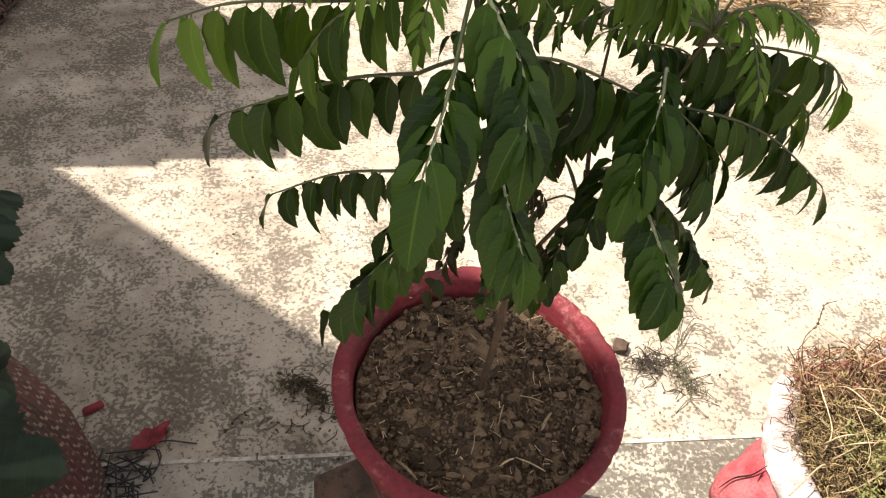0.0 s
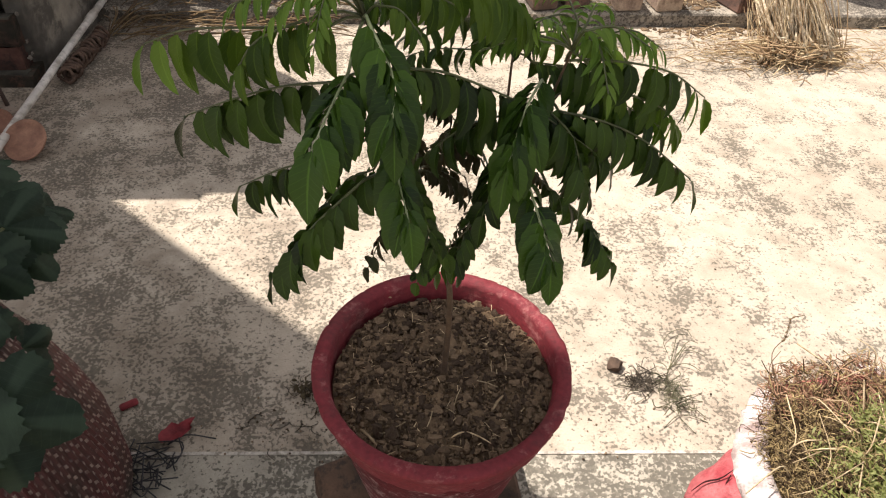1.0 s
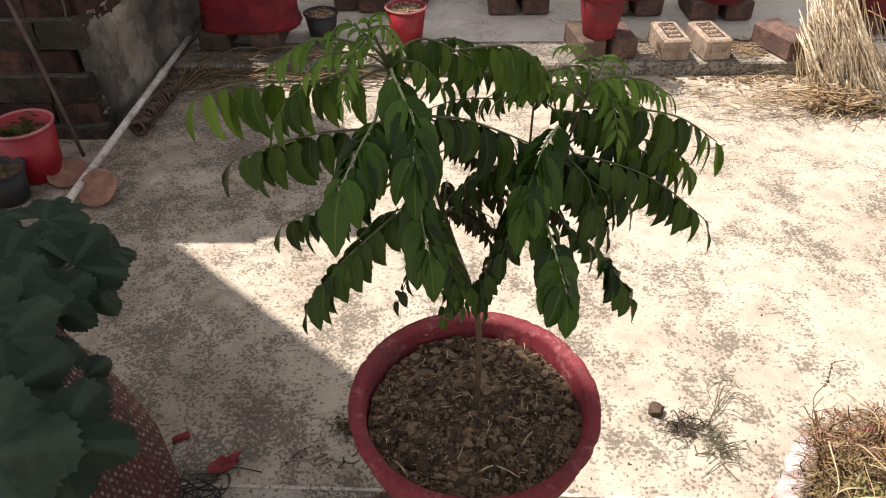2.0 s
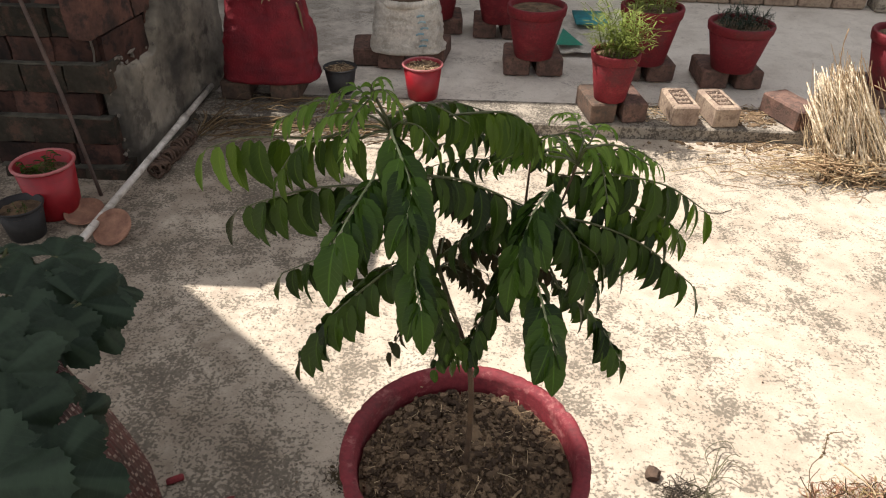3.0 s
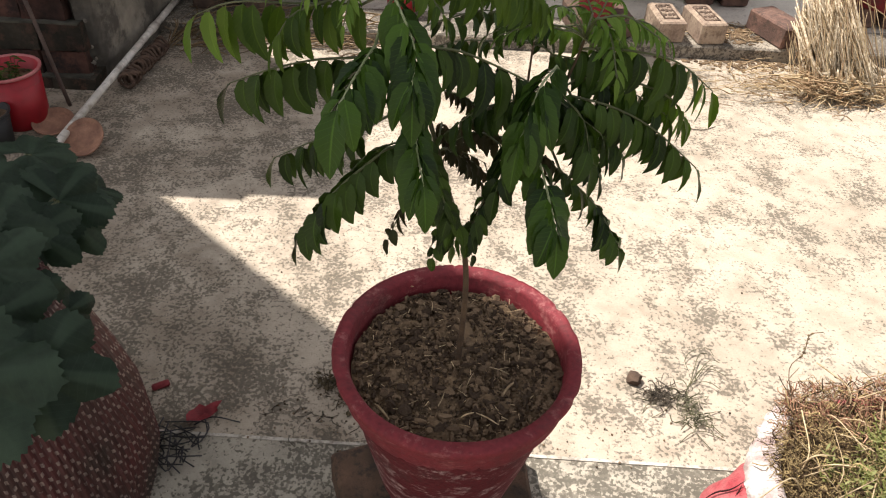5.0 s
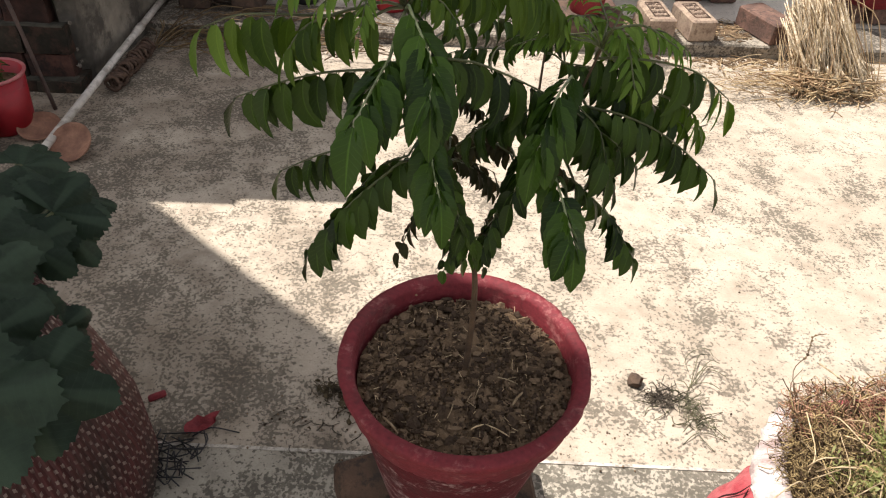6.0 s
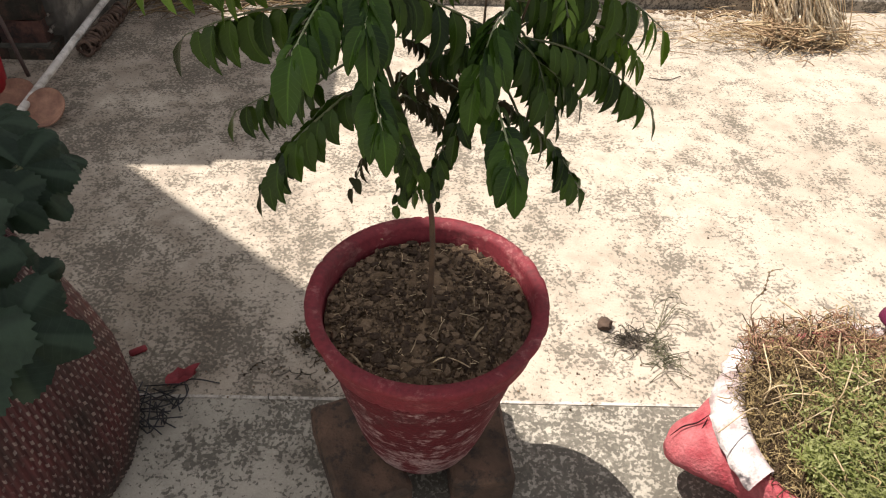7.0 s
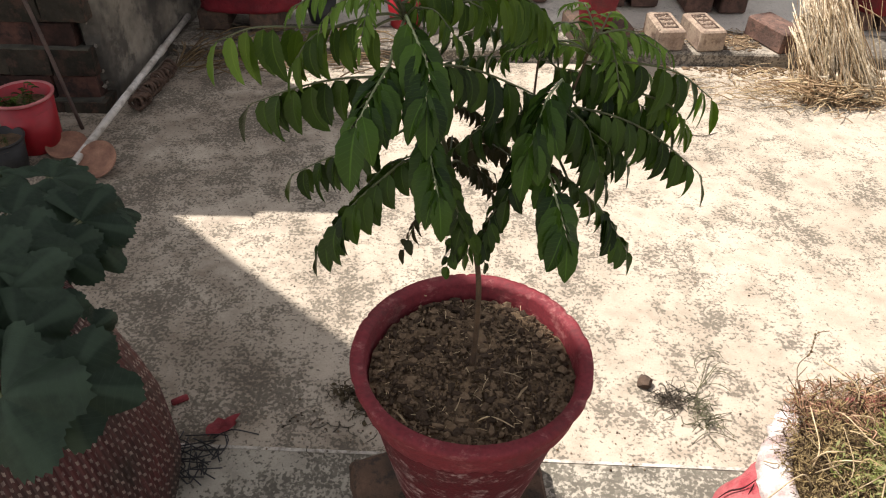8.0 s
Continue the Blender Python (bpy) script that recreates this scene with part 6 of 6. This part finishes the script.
for k in range(64):                               # frayed pale hem round the mouth
    w = math.tau * k / 64
    q = 0.95 / ((abs(math.cos(w)) ** 3 + abs(math.sin(w)) ** 3) ** (1 / 3))
    c = Vector((0.126 * q * math.cos(w), 0.087 * q * math.sin(w), 0.300 + r.uniform(-0.006, 0.006)))
    e = c + Vector((r.gauss(0, 0.012), r.gauss(0, 0.010), r.uniform(-0.014, 0.012)))
    hem.tube(spline([c, (c + e) / 2 + Vector((0, 0, 0.006)), e], 4), r.uniform(0.002, 0.005), 4, False)
part("frayed_hem", hem, M_STRAW, sk, "pale frayed hem")
part("sack_fill", Geo().lathe([(0.105, 0.306), (0.06, 0.312), (0.003, 0.315)], 32, 0.06, 3.0, False), M_SOIL, sk)
for x, y, a in ((-0.465, 2.40, 96), (-0.355, 2.375, 92), (-0.175, 2.44, 82)):
    loose_brick(x, y, UP, a, M_BRICK, "red-brown brick under the white sack", "bricks under sacks", l=0.19)
ws = thing("white_sack", (-0.285, 2.35, UP + BR_H + 0.002), "full dirty white woven sack with faded blue print, on bricks", "sack")
part("sack_body", sack_shape(0.29, 0.24, 0.195, 4.0, 0.80), M_WHITESACK, ws)
part("rolled_hem", Geo().lathe([(0.098, 0.175), (0.117, 0.180), (0.124, 0.196), (0.117, 0.210), (0.103, 0.207), (0.100, 0.185)], 60, 0.07, 4.0, True), M_WHITESACK, ws, "rolled-down hem")
part("sack_soil", Geo().lathe([(0.104, 0.198), (0.06, 0.204), (0.003, 0.207)], 32, 0.05, 6.0, False), M_CLOD, ws, "dry brown soil")
for k in range(6):
    z, x = 0.04 + 0.023 * k, 0.070 + 0.010 * math.sin(k * 2.4) - 0.00012 * k * k
    part("print_stripe", Geo().tube(spline([(x - 0.014, -0.127 + 0.0035 * k * k / 9, z), (x, -0.1285 + 0.0035 * k * k / 9, z + 0.006), (x + 0.016, -0.124 + 0.0035 * k * k / 9, z + 0.003)], 6), 0.0042, 5), M_BLUEPRINT, ws, "faded blue print")

# crumpled printed sheet on the terrace
sheet = thing("plastic_sheet", (0.49, 2.78, UP), "crumpled white plastic sheet with green and blue print", "sheet")
g = Geo()
for i in range(15):
    for j in range(11):
        u, v = i / 14 - 0.5, j / 10 - 0.5
        g.v.append((0.34 * u, 0.56 * v, 0.012 + 0.03 * max(0, noise.noise(Vector((u * 4, v * 4, 6))) + 0.1)))
for i in range(14):
    for j in range(10):
        a = i * 11 + j
        g.f.append((a, a + 11, a + 12, a + 1))
part("sheet_body", g, M_WHITESACK, sheet)
part("green_print", Geo().add([(-0.14, -0.25, 0.040), (-0.02, -0.25, 0.040), (-0.09, -0.02, 0.042)], [(0, 1, 2)]), M_GREENPRINT, sheet, "green printed triangle")
part("blue_print", Geo().slab(-0.02, 0.13, 0.06, 0.27, 0.034, 0.042), M_TEALPRINT, sheet, "faded blue printed patch")

# straw bundle leaning on the kerb
bundle = thing("straw_bundle", (1.245, 1.60, 0), "upright bundle of dry yellow straw stalks leaning on the kerb", "straw")
r = random.Random(61)
stalks = [Geo().tube(spline([(0, 0, 0), (0.04 * k - 0.06, 0.03 - 0.02 * k, 0.5), (0.03 * (k - 1.5), 0.02, 1.0)], 6), [0.0075 + 0.002 * k] * 5 + [0.007, 0.005], 5).mesh("stalk", M_STALK) for k in range(4)]
for k in range(290):
    a, rr = r.uniform(0, math.tau), math.sqrt(r.random())
    bxx, byy = 0.100 * rr * math.cos(a) + 0.045 + r.gauss(0, 0.018), -0.04 + 0.05 * rr * math.sin(a) + r.gauss(0, 0.012)
    tx, ty, tz = 0.058 * rr * math.cos(a) - 0.060 + r.gauss(0, 0.020), 0.13 + 0.07 * rr * math.sin(a) + r.gauss(0, 0.02), r.uniform(0.19, 0.34) - 0.05 * rr
    if k % 6 == 0:
        tx, ty, tz = tx + r.uniform(0.0, 0.05), ty - 0.05, tz * 0.75
    m1 = Vector((bxx, byy, 0.012 + (r.uniform(0.0, 0.06) if bxx > 0.05 else r.uniform(0.0, 0.02))))
    dvec = Vector((tx, ty, tz)) - m1
    s = part("stalk", r.choice(stalks), None, bundle)
    ln = dvec.length
    zax = dvec.normalized()
    xax = zax.cross(Vector((math.cos(a * 3), math.sin(a * 3), 0.1))).normalized()
    s.matrix_basis = Matrix.Translation(m1) @ Matrix((xax, zax.cross(xax), zax)).transposed().to_4x4() @ Matrix.Diagonal((w := r.uniform(0.18, 0.42), w, ln, 1))
thin = Geo()
for k in range(290):
    a, rr = r.uniform(0, math.tau), math.sqrt(r.random())
    p0 = Vector((0.165 * rr * math.cos(a) + 0.02, -0.05 + 0.07 * rr * math.sin(a), 0.004))
    p2 = Vector((0.055 * rr * math.cos(a) - 0.03 + r.gauss(0, 0.03), 0.12 + 0.07 * rr * math.sin(a) + r.gauss(0, 0.03), r.uniform(0.06, 0.36)))
    thin.tube(spline([p0, (p0 + p2) / 2 + Vector((r.gauss(0, 0.014), r.gauss(0, 0.014), 0)), p2], 5), r.uniform(0.0006, 0.0014), 3, False)
for k in range(190):                              # the messy foot of the bundle
    p0 = Vector((r.gauss(0.0, 0.06), r.gauss(-0.06, 0.02), r.uniform(0.005, 0.05)))
    thin.tube(spline([p0 + Vector((r.gauss(0, 0.035), r.gauss(0, 0.02), r.uniform(-0.004, 0.03))) for _ in range(4)], 9), r.uniform(0.0012, 0.0026), 4, False)
thin.tube(spline([(-0.05, 0.14, 0.25), (-0.06, 0.16, 0.36), (-0.055, 0.17, 0.42)], 5), 0.002, 4)
for pts in ([(0.05, 0.10, 0.26), (0.13, 0.06, 0.22), (0.165, 0.02, 0.13), (0.170, -0.02, 0.06), (0.172, -0.04, 0.01)], [(-0.05, 0.08, 0.24), (-0.10, 0.02, 0.16), (-0.14, 0.0, 0.11)],
            [(0.06, 0.06, 0.20), (0.115, 0.01, 0.11), (0.150, -0.04, 0.03)]):
    thin.tube(spline(pts, 10), 0.0019, 4)
part("thin_straw", thin, M_STRAW_LOOSE, bundle, "ragged thin straw")
for k in range(46):                               # broken flat leaf blades round the foot
    a, l, w = r.uniform(0, math.tau), r.uniform(0.03, 0.075), r.uniform(0.003, 0.007)
    c = Vector((0.015 + r.gauss(0, 0.055), -0.075 + r.gauss(0, 0.018), r.uniform(0.015, 0.07)))
    d = Vector((math.cos(a) * 0.7, math.sin(a) * 0.35, r.uniform(-0.6, 0.6)))
    side = d.cross(Vector((r.uniform(-1, 1), 1, r.uniform(-1, 1)))).normalized() * w
    line = [Vector(p) for p in spline([c, c + d * l * 0.5 + Vector((r.gauss(0, 0.008), -0.008, r.uniform(0, 0.014))), c + d * l], 6)]
    blade = Geo()
    for i, p in enumerate(line):
        p.z = max(0.004, p.z)
        wide = side * math.sin(math.pi * (0.12 + 0.80 * i / 6))
        blade.v += [tuple(p - wide), tuple(p + Vector((0, -0.0015, 0.0015))), tuple(p + wide)]
    for i in range(len(line) - 1):
        for q in (0, 1):
            blade.f.append((3 * i + q, 3 * i + 3 + q, 3 * i + 4 + q, 3 * i + 1 + q))
    part("straw_blade", blade, M_STALK, bundle, "crumpled pale leaf blade")
loose = Geo()
for k in range(620):
    c = Vector((1.24 + r.gauss(0, 0.20), 1.585 + r.gauss(0, 0.075), r.uniform(0.002, 0.012)))
    if c.y > KERB_Y - 0.03:
        c.y = KERB_Y - 0.03 - r.random() * 0.05
    a, l = r.uniform(0, math.tau), r.uniform(0.03, 0.13)
    e = c + Vector((l * math.cos(a), 0.5 * l * math.sin(a), r.uniform(-0.001, 0.02)))
    e.y = min(e.y, KERB_Y - 0.01)
    loose.tube(spline([c, (c + e) / 2 + Vector((0, 0, r.uniform(0, 0.012))), e], 4), r.uniform(0.0008, 0.0018), 3, False)
for k in range(150):
    c = Vector((r.uniform(0.60, 1.1), r.uniform(1.84, 2.0), UP + 0.004))
    a, l = r.uniform(0, math.tau), r.uniform(0.02, 0.06)
    e = c + Vector((l * math.cos(a), 0.5 * l * math.sin(a), 0.003))
    loose.tube([c, e], 0.0012, 3, False)
dirt = Geo()
for k in range(520):
    if k < 260:
        c = (1.02 + r.gauss(0, 0.045), 1.90 + r.gauss(0, 0.045), UP)
    else:
        c = (1.02 + r.gauss(0, 0.16), KERB_Y - 0.012 - abs(r.gauss(0, 0.035)), 0.0)
    q = r.uniform(0.003, 0.010)
    if k < 260 and c[1] < KERB_Y + q:
        continue
    dirt.blob((c[0], c[1], c[2] + 0.15 * q), q, 0.35, k, 4, 6, 0.5)
thing("kerb_dirt", (0, 0, 0), "brown earth and litter swept against the kerb", "earth", geo=dirt, material=M_SOIL, kind="stuff", smooth=False)
thing("loose_straw", (0, 0, 0), "loose dry straw scattered at the kerb", "straw", geo=loose, material=M_STRAW_LOOSE, kind="stuff")
twigs = Geo()
for k in range(130):
    c = Vector((r.uniform(-0.98, -0.25), r.gauss(1.76, 0.06), 0.012))
    c.z = UP + 0.006 if c.y > KERB_Y else 0.006
    a, l = r.gauss(0.1, 0.5), r.uniform(0.06, 0.25)
    e = c + Vector((l * math.cos(a), 0.3 * l * math.sin(a), r.uniform(0.0, 0.03)))
    twigs.tube(spline([c, (c + e) / 2 + Vector((0, r.uniform(-0.01, 0.01), r.uniform(0, 0.03))), e], 5), r.uniform(0.001, 0.0024), 4, False)
for k in range(14):
    c = Vector((-0.97 + r.uniform(-0.02, 0.05), 1.72 + r.uniform(-0.05, 0.05), 0.006))
    e = c + Vector((r.uniform(0.0, 0.18), r.uniform(-0.05, 0.1), r.uniform(0.02, 0.10)))
    twigs.tube(spline([c, (c + e) / 2 + Vector((0.02, 0, 0.02)), e], 5), 0.002, 4, False)
thing("dry_twigs", (0, 0, 0), "heap of dry brown twigs along the kerb", "twigs", geo=twigs, material=M_STRAW_DK, kind="stuff")
